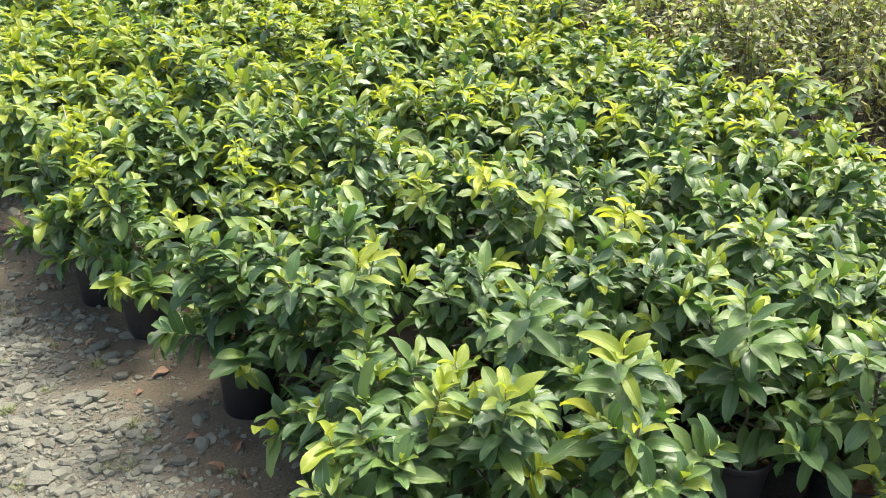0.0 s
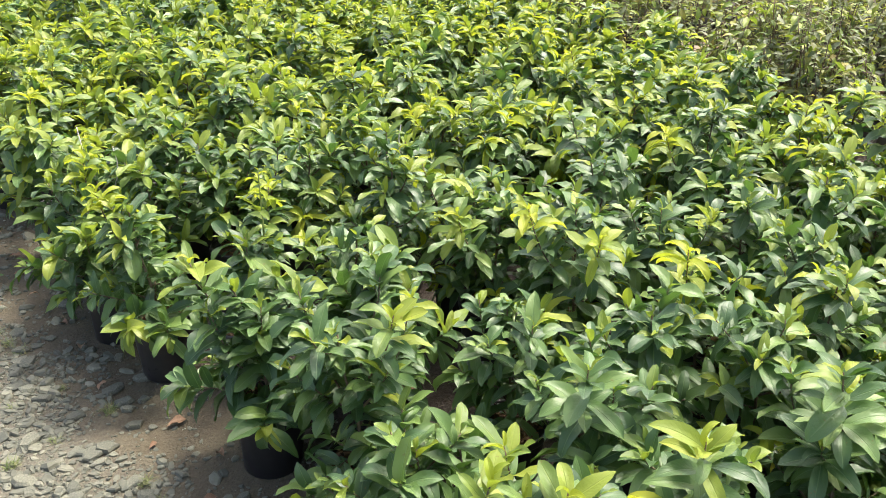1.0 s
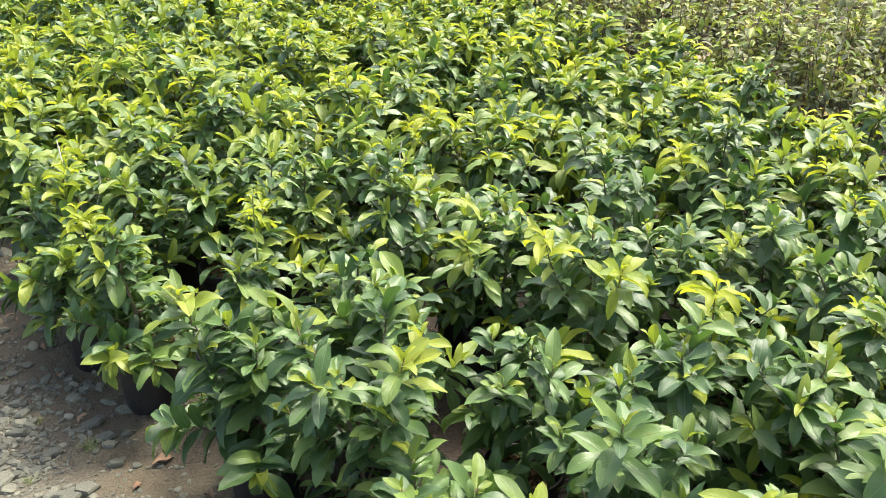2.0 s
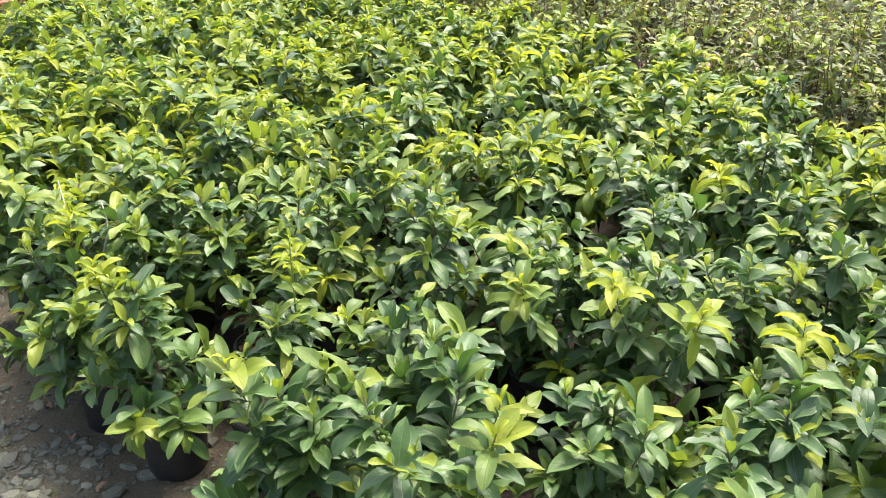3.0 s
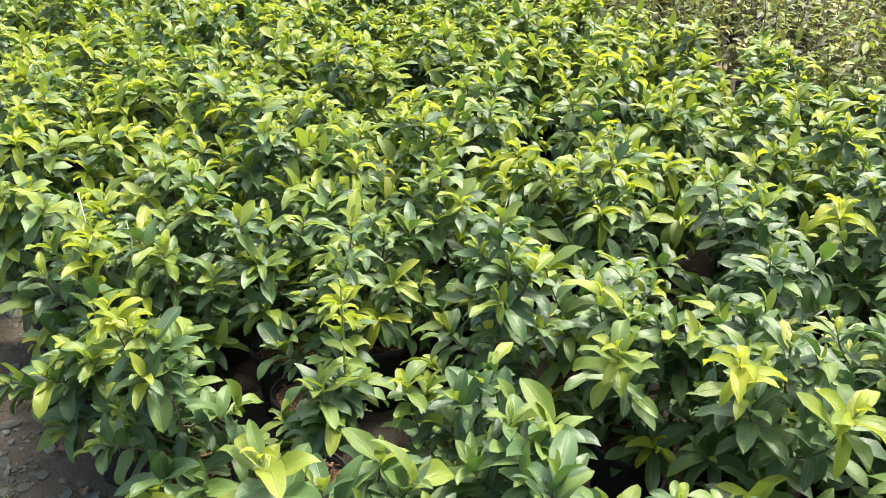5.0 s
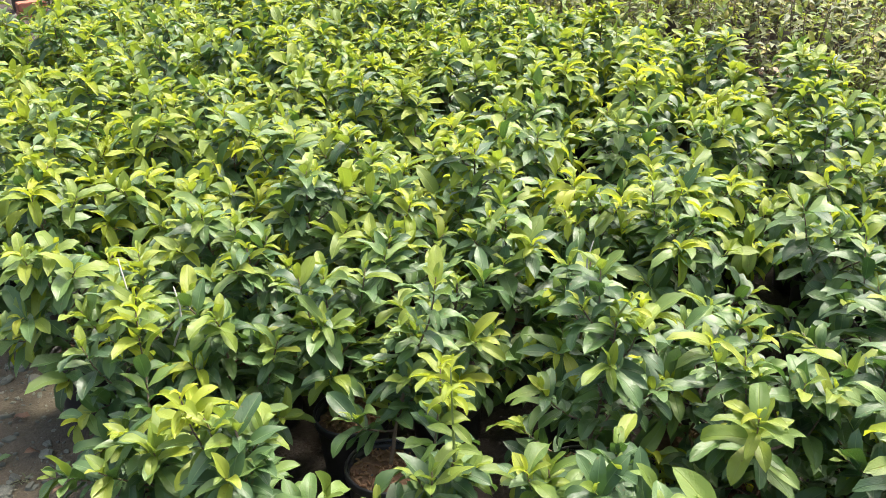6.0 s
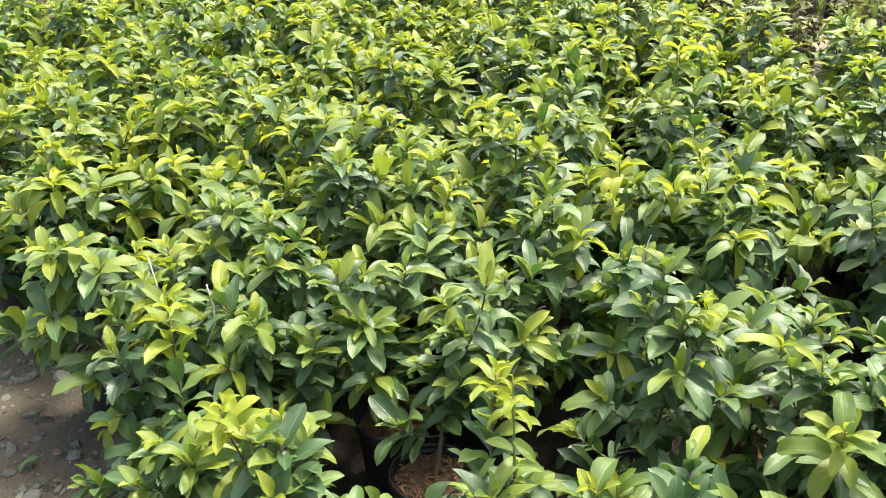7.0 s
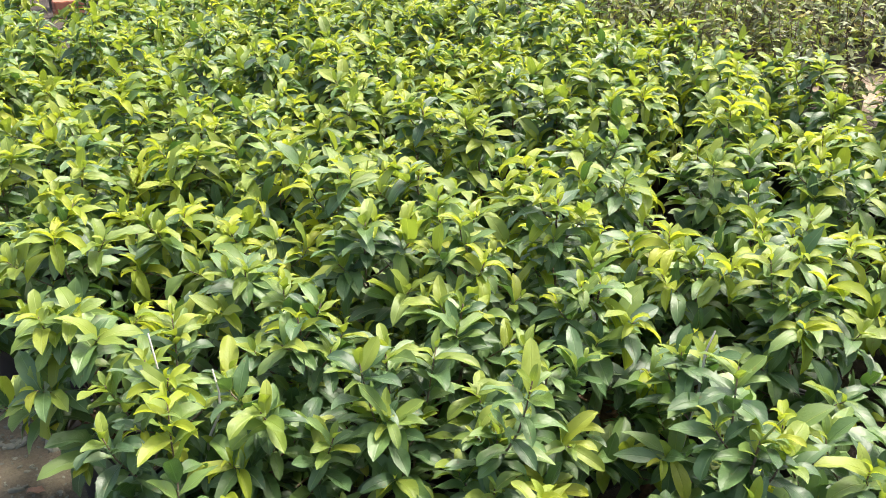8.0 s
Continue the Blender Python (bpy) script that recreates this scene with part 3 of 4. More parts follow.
# bare spots between the plants
GAPS = [(1.03, 2.02, 0.20), (0.42, 2.82, 0.17), (1.66, 2.58, 0.20), (0.29, 3.74, 0.13), (1.36, 3.48, 0.10), (1.73, 2.98, 0.15), (2.10, 2.00, 0.16),
        (0.38, 7.70, 0.27), (0.35, 7.15, 0.26), (0.31, 6.65, 0.19), (3.06, 4.05, 0.14)]
# shrubs with longer leaves, and those with a young shoot above the crown
LARGE_LEAVED = {(0.76, 2.02): 1.12, (1.38, 1.14): 1.1, (0.61, 2.97): 1.1, (0.46, 2.07): 1.1}
# shrubs that lean away from an open spot
LEANS = {(0.59, 2.75): (0.12, 0.08), (0.61, 2.97): (0.0, 0.065), (0.49, 2.47): (0.06, -0.06)}
LEADERS = {(0.49, 2.47): 0.18, (0.96, 2.52): 0.05}

# ends of the main shoots: x, y, height, youth (1: yellow-green, 0: dark and mature)
SHOOTS_FRONT = [
    (0.70, 1.26, 0.57, 0.5), (0.62, 1.18, 0.60, 0.6), (0.68, 1.035, 0.65, 0.5), (0.76, 1.77, 0.58, 0.5), (0.92, 1.02, 0.69, 0.6), (0.865, 1.30, 0.66, 0.2),
    (1.216, 1.07, 0.69, 0.3), (1.05, 1.33, 0.55, 0.0), (0.90, 0.95, 0.58, 0.5), (1.34, 1.27, 0.54, 0.2), (0.40, 1.21, 0.53, 0.5), (1.17, 1.495, 0.58, 0.0),
    (0.95, 1.62, 0.54, 0.0), (1.42, 1.67, 0.61, 0.9), (1.675, 1.44, 0.58, 0.6), (0.72, 1.85, 0.64, 0.0), (0.30, 2.09, 0.62, 0.5),
    (1.25, 1.79, 0.62, 0.8), (1.566, 1.95, 0.58, 0.2), (1.73, 1.92, 0.53, 0.5), (2.07, 1.85, 0.62, 0.8), (1.144, 1.96, 0.65, 0.9), (1.317, 2.00, 0.62, 0.4),
]
SHOOTS_SECOND = [
    (0.77, 2.20, 0.54, 0.4), (1.036, 2.156, 0.56, 0.6), (1.163, 2.31, 0.56, 0.3), (1.25, 2.446, 0.49, 0.0), (0.97, 2.50, 0.62, 0.2), (0.988, 2.59, 0.70, 0.0),
    (1.12, 2.565, 0.57, 0.8), (1.637, 2.32, 0.57, 0.0), (1.716, 2.484, 0.62, 0.3), (0.165, 2.66, 0.605, 1.0), (0.70, 2.72, 0.665, 0.3), (2.228, 2.50, 0.62, 0.7),
    (2.02, 2.50, 0.56, 0.9), (2.04, 2.18, 0.59, 0.7), (2.21, 2.23, 0.62, 0.7), (1.74, 2.69, 0.62, 0.2), (1.503, 2.98, 0.60, 0.5), (1.545, 2.91, 0.51, 0.2),
    (0.155, 3.087, 0.566, 0.8), (0.346, 3.10, 0.47, 0.0), (0.54, 3.04, 0.57, 0.2), (0.64, 3.157, 0.51, 0.4), (1.108, 3.085, 0.576, 0.9), (0.235, 3.45, 0.525, 0.6),
]
SHOOTS_EDGE = [
    (0.655, 2.30, 0.515, 0.6), (0.512, 2.11, 0.534, 0.4), (0.536, 1.89, 0.60, 0.1), (0.504, 2.365, 0.516, 0.2), (0.324, 2.03, 0.516, 0.2), (0.434, 1.98, 0.525, 0.2),
    (0.66, 1.63, 0.64, 0.5), (0.293, 2.777, 0.459, 0.6), (0.94, 1.85, 0.49, 0.1), (0.307, 3.16, 0.45, 0.2), (0.045, 3.18, 0.456, 0.2), (0.442, 2.99, 0.443, 0.0),
    (0.576, 3.02, 0.447, 0.2), (0.628, 2.56, 0.583, 0.8), (0.726, 3.087, 0.513, 0.3), (1.268, 2.18, 0.53, 0.4), (1.134, 2.356, 0.54, 0.2), (0.108, 2.877, 0.348, 0.1),
]
SHOOTS_MIDDLE = [
    (0.474, 3.404, 0.576, 0.6), (0.469, 3.289, 0.547, 0.8), (0.955, 3.427, 0.549, 0.2), (1.486, 3.164, 0.50, 0.7), (1.497, 3.312, 0.516, 0.9), (1.20, 3.40, 0.63, 0.95),
    (1.824, 3.308, 0.45, 0.5), (2.334, 3.094, 0.616, 0.6), (2.378, 3.043, 0.483, 0.4), (2.301, 3.22, 0.557, 0.6), (2.858, 3.032, 0.598, 0.5), (3.053, 3.022, 0.492, 0.5),
    (2.756, 3.214, 0.564, 0.5), (0.75, 3.575, 0.57, 0.2), (0.977, 3.619, 0.523, 0.5), (2.018, 3.681, 0.478, 0.4), (1.923, 3.486, 0.616, 0.4), (1.857, 3.55, 0.56, 0.2),
    (2.335, 3.576, 0.56, 1.0), (3.246, 3.461, 0.462, 0.3), (2.87, 3.667, 0.64, 0.6), (2.75, 3.88, 0.50, 0.4), (1.572, 3.873, 0.572, 0.3), (1.686, 3.778, 0.60, 0.3),
]
SHOOTS_BACK = [
    (1.966, 3.745, 0.527, 0.6), (2.123, 3.78, 0.649, 1.0), (2.445, 4.093, 0.626, 0.8), (2.545, 4.173, 0.519, 0.9), (1.057, 3.922, 0.543, 0.9), (1.036, 4.057, 0.527, 0.8),
    (1.373, 4.155, 0.56, 0.4), (0.08, 4.13, 0.57, 0.2), (1.893, 4.126, 0.567, 0.4), (1.981, 4.231, 0.562, 0.7), (2.25, 4.35, 0.50, 0.6), (1.821, 4.33, 0.524, 0.9),
    (1.405, 4.484, 0.608, 0.8), (1.795, 4.612, 0.557, 0.7), (0.555, 4.577, 0.546, 0.9), (0.469, 4.661, 0.496, 0.2), (1.16, 4.72, 0.60, 0.5), (0.874, 4.81, 0.528, 0.4),
    (0.168, 4.78, 0.514, 0.3), (0.355, 4.95, 0.595, 0.9), (0.69, 5.15, 0.615, 0.3), (0.954, 5.15, 0.61, 0.5), (1.024, 5.376, 0.588, 0.8), (1.076, 5.87, 0.537, 0.5),
]

# each shoot belongs to the nearest plant, or to one of its own
plants = list(FRONT + SECOND + BACK)
owned = {}
for e in SHOOTS_FRONT + SHOOTS_SECOND + SHOOTS_EDGE + SHOOTS_MIDDLE + SHOOTS_BACK:
    away, n = min((math.hypot(e[0] - p[0], e[1] - p[1]), i) for i, p in enumerate(plants))
    if away > 0.21:
        n = len(plants)
        plants.append((e[0], e[1], e[2] + 0.01, 0.21, 0.15 + 0.3 * e[3]))
    owned.setdefault(n, []).append(e)

rng = random.Random(5)
for i, (x, y, h, r, flush) in enumerate(plants):
    out = 0.03 if x < edge_left(y) + 0.17 else 0.0
    shoots = [(ex - x, ey - y, ez, youth) for ex, ey, ez, youth in owned.get(i, [])]
    if (y < 3.35 and x < 1.1) or (y < 2.3 and x < 1.23) or (y < 1.3 and x < 1.45):
        near_shrub(100 + i, x, y, h, r, flush * (0.25 if y < 1.9 else 0.45), LEANS.get((x, y), (-out, 0.0)), 0 if (x, y) in LEANS else 4 if out else 2, LARGE_LEAVED.get((x, y), 1.0), LEADERS.get((x, y), 0.0), 0.25 if out else 1.0, 1.5 if out else 1.40, 0.32 if out and y > 2.3 else 0.10 + 0.28 * max(0.0, min(1.0, y - 2.0)), shoots)
    else:
        age = max(0.0, min(1.0, (y - 2.4) / 1.6))
        shrub = far_shrub(100 + i, h, r, flush * 0.7 + 0.35 * age, 0.95 + 0.08 * age, 0.12 + 0.34 * age, 1.08, MIDDLE, (-out, 0.0), shoots, not out)
        shrub.matrix_basis = pose(x, y, 0)
anchors = [(x, y) for x, y, h, r, f in plants]

KINDS = [(0.57, 0.22, 0.05), (0.61, 0.22, 0.1), (0.52, 0.23, 0.2), (0.64, 0.22, 0.3), (0.56, 0.24, 0.35), (0.60, 0.22, 0.5), (0.48, 0.24, 0.6),
         (0.62, 0.22, 0.2), (0.54, 0.23, 0.5), (0.67, 0.20, 0.8), (0.50, 0.22, 0.3), (0.59, 0.23, 0.5), (0.45, 0.22, 0.3), (0.65, 0.21, 0.6)]
ARCH = [far_shrub(300 + k, h, r, f + 0.35) for k, (h, r, f) in enumerate(KINDS)]
# mature shrubs with smaller, darker leaves stand towards the front of the bed
MATURE = [far_shrub(340 + k, h, r, f, 0.92, 0.15, 1.05, MIDDLE) for k, (h, r, f) in enumerate(
    [(0.57, 0.22, 0.1), (0.60, 0.22, 0.2), (0.54, 0.23, 0.05), (0.62, 0.21, 0.3), (0.56, 0.22, 0.15), (0.50, 0.22, 0.1)])]
used = set()


def place(archetypes, k, m):
    """The first one placed is the archetype itself, the rest are copies."""
    ob = archetypes[k]
    if ob not in used:
        used.add(ob)
        ob.matrix_basis = m
        return ob
    return copy_thing(ob, m)


def thing_arrays(ob):
    """The vertices, faces, materials and UVs of a thing's parts, in its own space."""
    verts, faces, mats, uvs, off = [], [], [], [], 0
    for o in ob.children_recursive:
        if o.name.split(".")[0] in ("rim", "soil"):
            continue
        me = o.data
        co = np.zeros(len(me.vertices) * 3)
        me.vertices.foreach_get("co", co)
        co = co.reshape(-1, 3)
        b = np.array(o.matrix_basis)
        verts.append(co @ b[:3, :3].T + b[:3, 3])
        uv = np.full((len(co), 2), 0.3)
        if me.uv_layers:
            for lp, d in zip(me.loops, me.uv_layers[0].data):
                uv[lp.vertex_index] = d.uv
        uvs.append(uv)
        for p in me.polygons:
            faces.append(np.array(p.vertices) + off)
            mats.append(me.materials[p.material_index])
        off += len(co)
    return np.concatenate(verts), faces, mats, np.concatenate(uvs)


def joined(name, archetypes, entries):
    """Many far plants in one mesh. entries: archetype's number and pose."""
    cache = {}
    verts, faces, fm, uvs, slots, off = [], [], [], [], [], 0
    for k, m in entries:
        if k not in cache:
            cache[k] = thing_arrays(archetypes[k])
        v, f, mt, u = cache[k]
        a = np.array(m)
        verts.append(v @ a[:3, :3].T + a[:3, 3])
        uvs.append(u)
        for mat in mt:
            if mat not in slots:
                slots.append(mat)
        fm += [slots.index(mat) for mat in mt]
        faces += [(q + off).tolist() for q in f]
        off += len(v)
    return new(name, raw_mesh(name, np.concatenate(verts).tolist(), faces, slots, fm, np.concatenate(uvs)))


def upright(x, y, rng, tilt=3):
    return pose(x, y, 0, rng.uniform(-tilt, tilt), rng.uniform(-tilt, tilt), rng.uniform(0, 360))


spots = []
step = 0.275
j = 0
y = 0.95
while y < 7.9:
    x = edge_left(y) + 0.03 + (0.5 * step if j % 2 else 0.0)
    while x < min(edge_right(y) - 0.55 * max(0.0, 3.2 - y), 2.1 + 1.0 * max(0.0, y - 1.0)):
        px, py = x + rng.uniform(-0.035, 0.035), y + rng.uniform(-0.035, 0.035)
        free = all(math.hypot(px - a, py - b) > 0.205 for a, b in anchors)
        free = free and all(math.hypot(px - a, py - b) > r for a, b, r in GAPS)
        if free:
            spots.append((px, py))
        x += step
    y += step * 0.88
    j += 1
rest = []
for px, py in spots:
    k, m = rng.randrange(len(ARCH)), upright(px, py, rng)
    if py < 2.9 and px < 2.4:
        place(MATURE, k % len(MATURE), m)
    elif py < 5.9:
        place(ARCH, k, m)
    else:
        rest.append((k % 6, m))
ROWS = [far_shrub(380 + k, h, r, f + 0.15, 1.08, 0.40, 0.62, SPARSE) for k, (h, r, f) in enumerate(KINDS[:6])]
shrubbery = joined("distant_shrubbery", ROWS, rest)
for ob in ROWS:
    for o in ob.children_recursive + [ob]:
        bpy.data.objects.remove(o)
tagged(shrubbery, "far rows of glossy green shrubs in black pots", "potted plants", kind="stuff")

for ob in ARCH + MATURE:
    if ob not in used:
        for o in ob.children_recursive + [ob]:
            bpy.data.objects.remove(o)

# ---- saplings beyond the bed ----
LEGGY = [leggy_sapling(500 + k, h) for k, h in enumerate((0.60, 0.66, 0.72, 0.58, 0.70, 0.63, 0.76, 0.55))]
LEGGY_FAR = [leggy_sapling(520 + k, h, 2.2) for k, h in enumerate((0.62, 0.70, 0.66, 0.58, 0.74))]
rest = []
y = 1.9
while y < 10.4:
    x = edge_right(y) + 0.30
    if y > 8.7:
        x = -0.6
    while x < min(8.4, 2.6 + 1.15 * y):
        px, py = x + rng.uniform(-0.07, 0.07), y + rng.uniform(-0.07, 0.07)
        a, b = (px - 4.35) * 0.78 + (py - 4.85) * 0.62, (py - 4.85) * 0.78 - (px - 4.35) * 0.62
        bare = math.hypot(a / 0.56, b / 0.27) < 1.0 or math.hypot(px - 3.62, py - 4.46) < 0.20 or math.hypot(px - 0.45, py - 9.0) < 0.42
        if not bare:
            k, m = rng.randrange(len(LEGGY)), upright(px, py, rng, 5)
            if px - edge_right(py) < 1.5 and 2.4 < py < 7.2:
                place(LEGGY, k, m)
            elif (px - edge_right(py) < 2.9 and py < 7.2) or rng.random() < 0.3:
                rest.append((k % len(LEGGY_FAR), m))
        x += 0.25
    y += 0.25
thicket = joined("distant_thicket", LEGGY_FAR, rest)
for ob in LEGGY_FAR:
    for o in ob.children_recursive + [ob]:
        bpy.data.objects.remove(o)
tagged(thicket, "far thicket of leggy dull olive saplings", "saplings", kind="stuff")

# ---- the path: gravel, stones, fallen leaves, grass ----


def on_ground(x, y):
    return Vector((x, y, ground_height(x, y)))


def stone_data(rng, a, b, h):
    """A flat split stone with a chipped upper edge."""
    n = rng.randint(5, 8)
    low, mid, top = [], [], []
    sx, sy = rng.uniform(-0.15, 0.15) * a, rng.uniform(-0.15, 0.15) * b
    tilt = rng.uniform(-0.35, 0.35)
    for k in range(n):
        g = 2 * math.pi * (k + rng.uniform(-0.3, 0.3)) / n
        f = rng.uniform(0.75, 1.08)
        x, y = a * f * math.cos(g), b * f * math.sin(g)
        low.append((x * 0.92, y * 0.92, -h * 0.5))
        mid.append((x, y, h * rng.uniform(0.25, 0.5)))
        top.append((x * 0.72 + sx, y * 0.72 + sy, h * (0.9 + tilt * x / a) + rng.uniform(-0.06, 0.06) * h))
    verts = low + mid + top
    faces = []
    for r in range(2):
        for k in range(n):
            k2 = (k + 1) % n
            faces.append((r * n + k, r * n + k2, (r + 1) * n + k2, (r + 1) * n + k))
    faces.append(tuple(range(2 * n, 3 * n)))
    return verts, faces


def chip_data(rng, a, b, h):
    """A small flat splinter of stone."""
    n = rng.randint(4, 6)
    low, top = [], []
    for k in range(n):
        g = 2 * math.pi * (k + rng.uniform(-0.3, 0.3)) / n
        f = rng.uniform(0.75, 1.08)
        low.append((a * f * math.cos(g), b * f * math.sin(g), -h * 0.4))
        top.append((a * f * math.cos(g) * 0.8, b * f * math.sin(g) * 0.8, h * rng.uniform(0.7, 1.0)))
    return low + top, [(k, (k + 1) % n, n + (k + 1) % n, n + k) for k in range(n)] + [tuple(range(n, 2 * n))]


srng = random.Random(21)
STONES = [raw_mesh("slate_stone", *stone_data(srng, 0.5, srng.uniform(0.26, 0.45), srng.uniform(0.10, 0.24)), [M_STONE], smooth=False) for _ in range(12)]


def path_depth(x, y):
    """How far a place lies from the row of pots, out on the path."""
    return edge_left(y) - x


def build_gravel():
    verts, faces = [], []
    templates = [stone_data(srng, 0.5, srng.uniform(0.22, 0.45), srng.uniform(0.10, 0.30)) for _ in range(24)]
    small = [chip_data(srng, 0.5, srng.uniform(0.25, 0.45), srng.uniform(0.12, 0.30)) for _ in range(16)]
    made = 0
    while made < 21000:
        wide = made > 19200
        x, y = (srng.uniform(-1.6, 0.7), srng.uniform(-0.5, 5.6)) if wide else (srng.uniform(-0.6, 0.7), srng.uniform(1.35, 4.7))
        d = path_depth(x, y)
        drift = noise.noise(Vector((x * 4.5, y * 4.5, 7.0)))
        keep = max(0.10, min(1.0, (d - 0.13) * 2.9 + drift * 1.1 - max(0.0, y - 2.4) * 0.18))
        if d < -0.25 or srng.random() > keep:
            continue
        size = min(0.055, 0.0112 * math.exp(srng.gauss(0, 0.66)))
        tv, tf = srng.choice(templates if size > 0.014 else small)
        rot = Euler((srng.uniform(-0.4, 0.4), srng.uniform(-0.4, 0.4), srng.uniform(0, 6.28))).to_matrix() * size
        p = on_ground(x, y)
        o = len(verts)
        verts += [p + rot @ Vector(v) for v in tv]
        faces += [tuple(i + o for i in q) for q in tf]
        made += 1
    ob = new("gravel", raw_mesh("gravel", verts, faces, [M_STONE], smooth=False))
    return tagged(ob, "loose grey slate gravel on the path", "gravel", kind="stuff")


build_gravel()


def add_stone(k, x, y, size, turn):
    ob = new("slate_stone", STONES[k % len(STONES)])
    p = on_ground(x, y)
    ob.matrix_basis = pose(p.x, p.y, p.z + 0.05 * size, srng.uniform(-8, 8), srng.uniform(-8, 8), turn) @ Matrix.Scale(size, 4)
    return tagged(ob, "flat grey split slate stone lying on the path", "stone", "slate stones on the path")


# the larger ones: x, y, length
for k, (x, y, size) in enumerate([
        (-0.08, 2.63, 0.060), (-0.03, 2.14, 0.062), (-0.11, 2.01, 0.092), (0.05, 2.01, 0.066), (0.11, 2.14, 0.050), (0.20, 2.61, 0.062), (0.11, 2.58, 0.060),
        (0.00, 2.50, 0.058), (0.14, 2.47, 0.046), (0.22, 1.91, 0.058), (0.16, 1.93, 0.048), (-0.14, 2.26, 0.062), (0.04, 2.26, 0.050), (-0.12, 2.70, 0.062),
        (0.10, 1.92, 0.042), (0.01, 2.03, 0.040)]):
    add_stone(k, x, y, size * 1.1, srng.uniform(-25, 25))
made = 0
while made < 190:
    x, y = srng.uniform(-0.75, 0.45), srng.uniform(1.4, 4.5)
    d = path_depth(x, y)
    if d < 0.10 or srng.random() > (d - 0.02) * 3.0:
        continue
    add_stone(made, x, y, min(0.075, 0.032 * math.exp(abs(srng.gauss(0, 0.45)))), srng.uniform(0, 360))
    made += 1


def dry_leaf_mesh(seed):
    rng = random.Random(seed)
    v, f, u = leaf_template(rng, rng.uniform(0.38, 0.5), rng.uniform(0.3, 0.9), rng.uniform(0.6, 1.6), rng.uniform(0.3, 0.6), 7, 5)
    v = v.copy()
    v[:, 2] -= v[:, 2].min()
    return raw_mesh("dry_leaf", v.tolist(), f, [M_DRYLEAF], uvs=u)


DRY = [dry_leaf_mesh(700 + k) for k in range(6)]


def add_fallen(x, y, size, turn, k, mesh=None, name="dry_leaf", label="curled dry brown leaf fallen on the earth", category="dry leaf"):
    ob = new(name, mesh or DRY[k % len(DRY)])
    p = on_ground(x, y)
    ob.matrix_basis = pose(p.x, p.y, p.z + 0.002, srng.uniform(-6, 6), srng.uniform(-6, 6), turn) @ Matrix.Scale(size, 4)
    return tagged(ob, label, category, "dry leaves beside the pots" if name == "dry_leaf" else "")


# fallen leaves: x, y, length, turn
for k, (x, y, size, turn) in enumerate([
        (0.34, 2.12, 0.050, 100), (0.23, 2.33, 0.060, 15), (0.36, 1.87, 0.052, 60), (0.28, 1.84, 0.052, 340), (0.05, 2.83, 0.045, 80), (0.25, 1.98, 0.050, 12), (0.355, 1.75, 0.04, 100), (0.17, 2.26, 0.03, 40),
        (0.02, 3.02, 0.040, 120), (-0.08, 3.25, 0.042, 30), (0.10, 2.62, 0.035, 200), (-0.10, 3.62, 0.050, 150), (-0.13, 3.45, 0.045, 10)]):
    add_fallen(x, y, size, turn, k)
for k in range(26):
    add_fallen(srng.uniform(4.0, 4.8), srng.uniform(4.7, 5.5), srng.uniform(0.035, 0.06), srng.uniform(0, 360), k)


def grass_tuft(x, y, seed, blades, reach):
    rng = random.Random(seed)
    verts, faces = [], []
    for _ in range(blades):
        g, l = rng.uniform(0, 6.28), reach * rng.uniform(0.5, 1.0)
        b = Vector((rng.uniform(-1, 1), rng.uniform(-1, 1), 0)) * reach * 0.35
        out = Vector((math.cos(g), math.sin(g), 0))
        side = Vector((-out.y, out.x, 0))
        o, p, e, n = len(verts), b, rng.uniform(0.6, 1.3), 4
        for i in range(n + 1):
            w = 0.0011 * (1 - i / n) + 0.0002
            verts += [p - side * w, p + side * w]
            p = p + (out * math.cos(e) + Z * math.sin(e)) * (l / n)
            e -= 0.3
        faces += [(o + 2 * i, o + 2 * i + 1, o + 2 * i + 3, o + 2 * i + 2) for i in range(n)]
    ob = new("grass_tuft", raw_mesh("grass_tuft", verts, faces, [M_GRASS]))
    ob.location = on_ground(x, y)
    return tagged(ob, "small sparse tuft of green grass in the gravel", "grass", "grass tufts on the path")


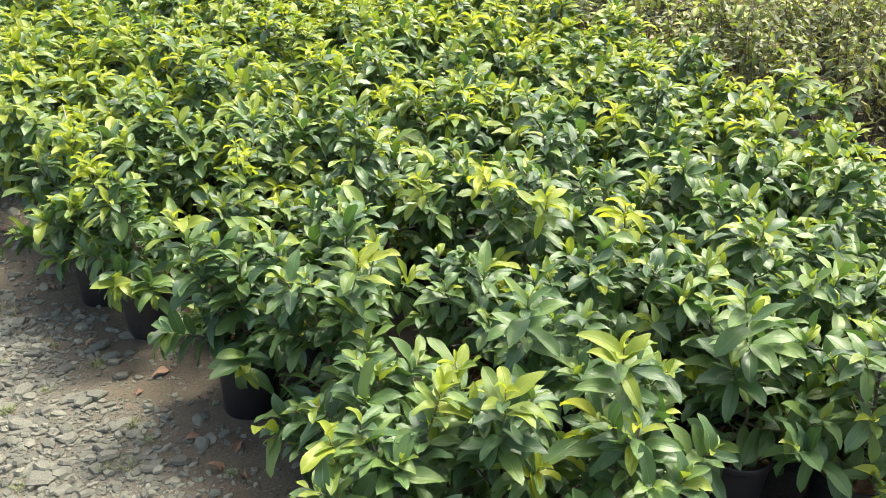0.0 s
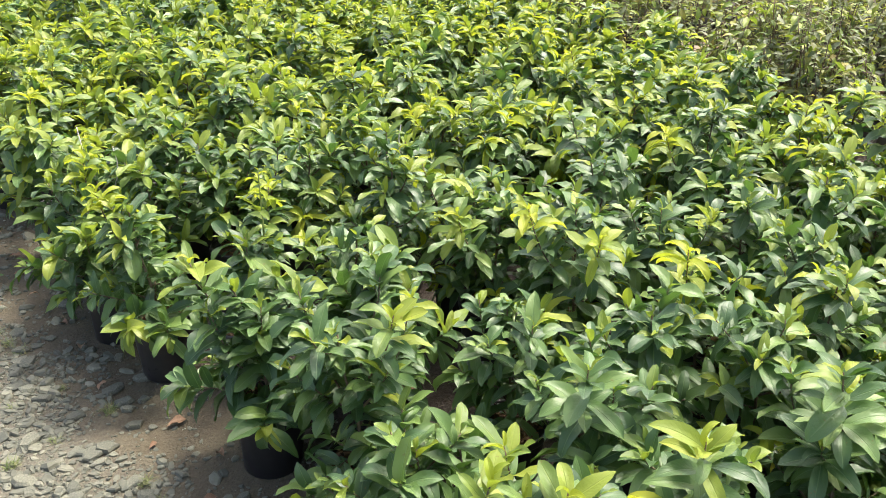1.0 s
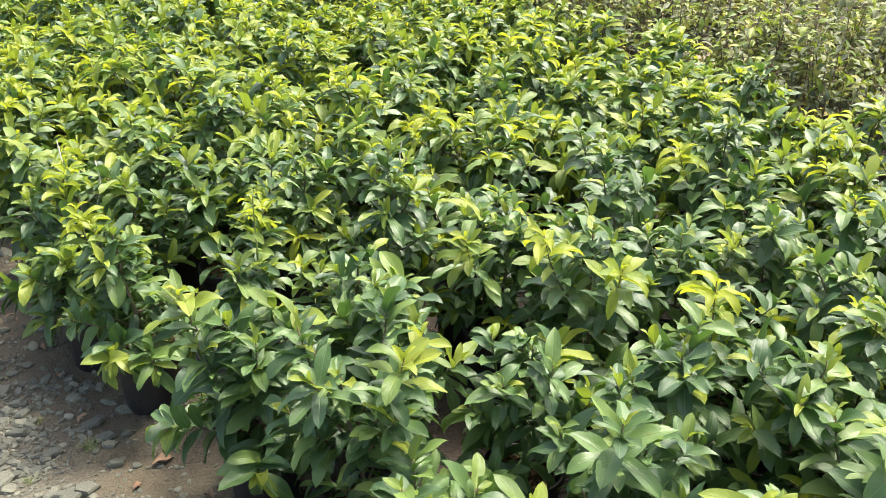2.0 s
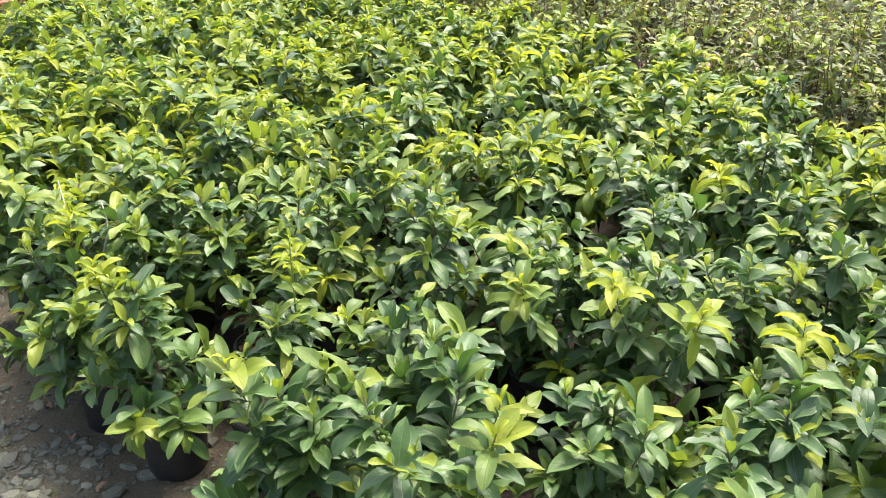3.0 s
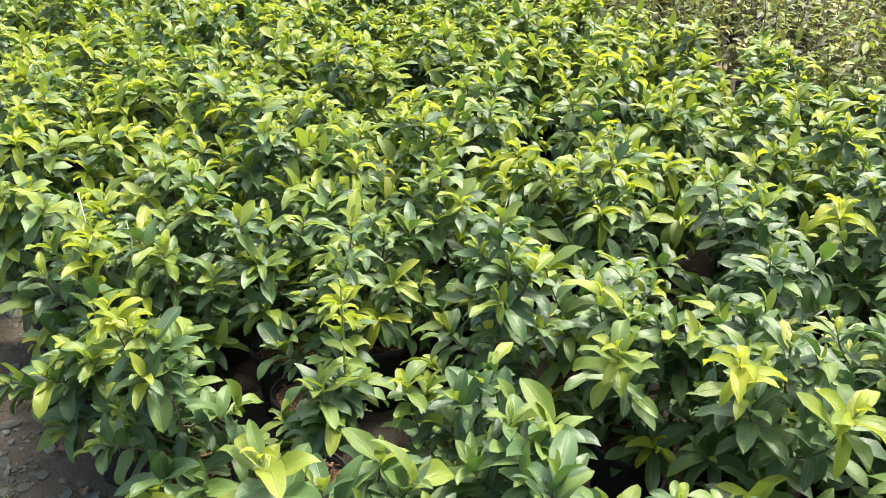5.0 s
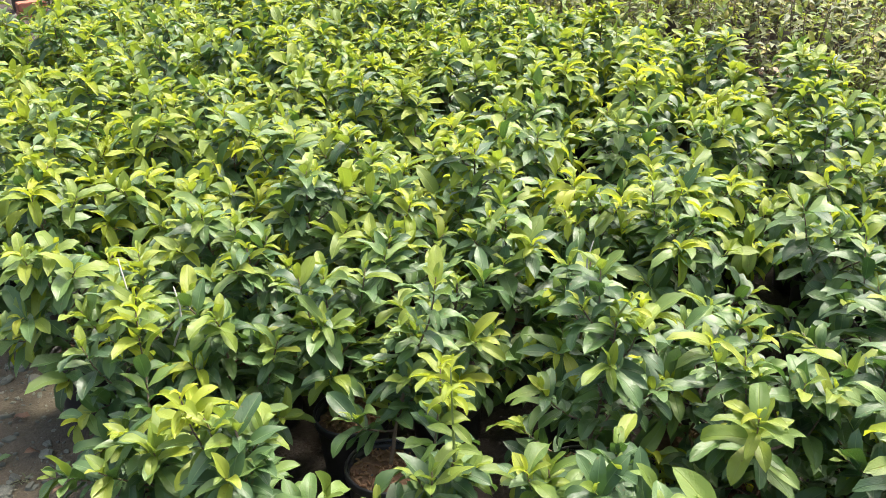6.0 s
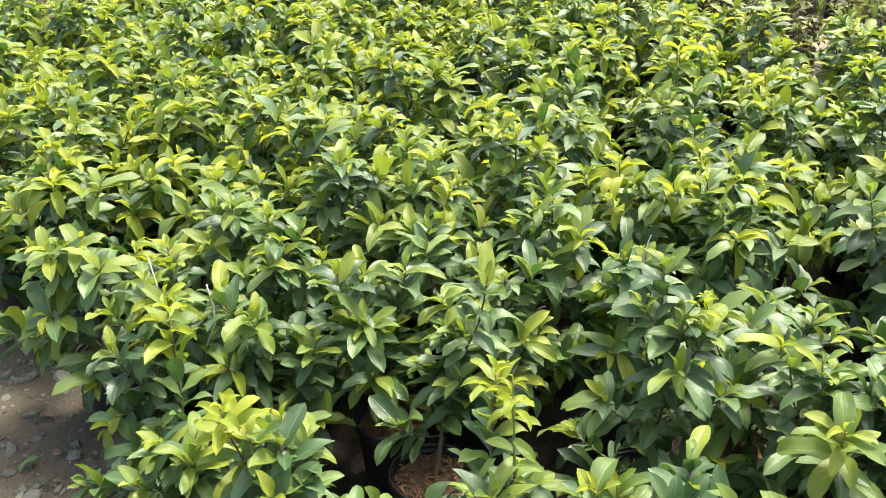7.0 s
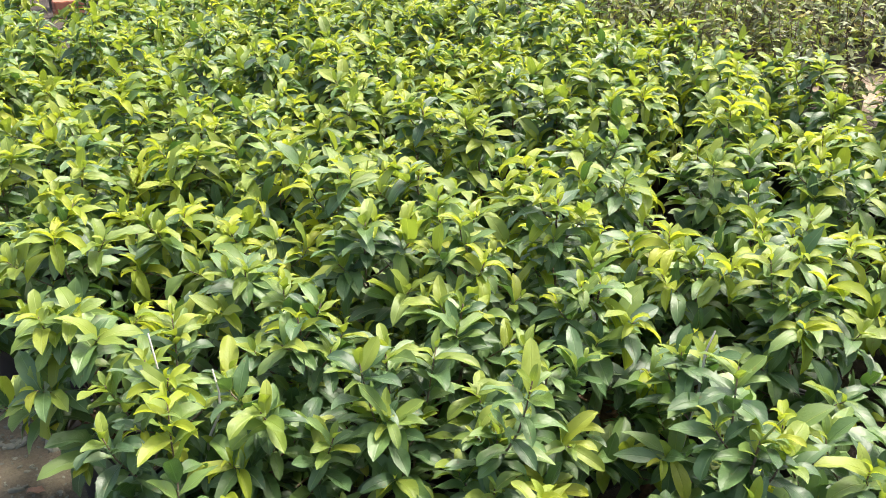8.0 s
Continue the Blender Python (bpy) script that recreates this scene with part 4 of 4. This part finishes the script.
for k, (x, y, n, reach) in enumerate([(-0.16, 2.98, 40, 0.05), (-0.20, 3.06, 30, 0.05), (-0.12, 2.92, 26, 0.05), (0.09, 2.48, 60, 0.040), (-0.06, 2.41, 30, 0.030),
                                      (-0.17, 2.34, 60, 0.040), (0.14, 2.13, 44, 0.042), (0.16, 2.04, 24, 0.035), (0.10, 1.95, 26, 0.050), (0.04, 1.97, 26, 0.045),
                                      (0.33, 1.80, 26, 0.030), (-0.16, 2.00, 30, 0.045), (-0.16, 2.62, 20, 0.03), (-0.02, 2.66, 16, 0.03), (-0.14, 3.36, 18, 0.035)]):
    grass_tuft(x, y, 800 + k, n, reach)

GREEN_FALLEN = raw_mesh("fallen_leaf", (FINE[3][0] - np.array((0, 0, FINE[3][0][:, 2].min()))).tolist(), FINE[3][1], [M_LEAF], uvs=FINE[3][2])
add_fallen(-0.16, 3.46, 0.055, 200, 0, GREEN_FALLEN, "fallen_leaf", "single green leaf fallen on the gravel", "leaf")

# ---- clay bricks past the end of the bed ----


def brick_stack(x, y, turn):
    stack = empty("brick_stack")
    rng = random.Random(31)
    bm = bmesh.new()
    bmesh.ops.create_cube(bm, size=1.0)
    bmesh.ops.scale(bm, vec=(0.215, 0.103, 0.062), verts=bm.verts)
    bmesh.ops.bevel(bm, geom=bm.edges[:], offset=0.005, segments=2, affect="EDGES")
    me = bpy.data.meshes.new("brick")
    bm.to_mesh(me)
    bm.free()
    me.materials.append(M_CLAY)
    for layer in range(2):
        b = part("brick", me, None, stack)
        b.matrix_basis = pose(rng.uniform(-0.006, 0.006), 0, 0.031 + 0.064 * layer, 0, 0, rng.uniform(-2, 2))
    stack.matrix_basis = pose(x, y, 0.0, 0, 0, turn)
    return tagged(stack, "small stack of red fired clay bricks on the ground", "bricks")


brick_stack(0.485, 9.1, 8)


# ---- pale dead twigs standing in the edge plants ----


def dead_twig(points):
    pts = [Vector(p) for p in points]
    ob = new("dead_twig", tubes_mesh("dead_twig", [(pts, stem_radii(len(pts), 0.0034, 0.0016))], M_PALE, 6))
    return tagged(ob, "bare pale grey dead twig standing among the leaves", "twig", "dead twigs in the bed")


dead_twig([(0.20, 3.27, 0.18), (0.21, 3.25, 0.36), (0.20, 3.22, 0.45), (0.18, 3.25, 0.52), (0.175, 3.27, 0.60)])
dead_twig([(0.22, 3.24, 0.18), (0.25, 3.19, 0.38), (0.27, 3.15, 0.46), (0.275, 3.16, 0.50), (0.27, 3.17, 0.55)])
dead_twig([(1.12, 2.80, 0.18), (1.14, 2.78, 0.45), (1.13, 2.77, 0.58), (1.135, 2.76, 0.63)])
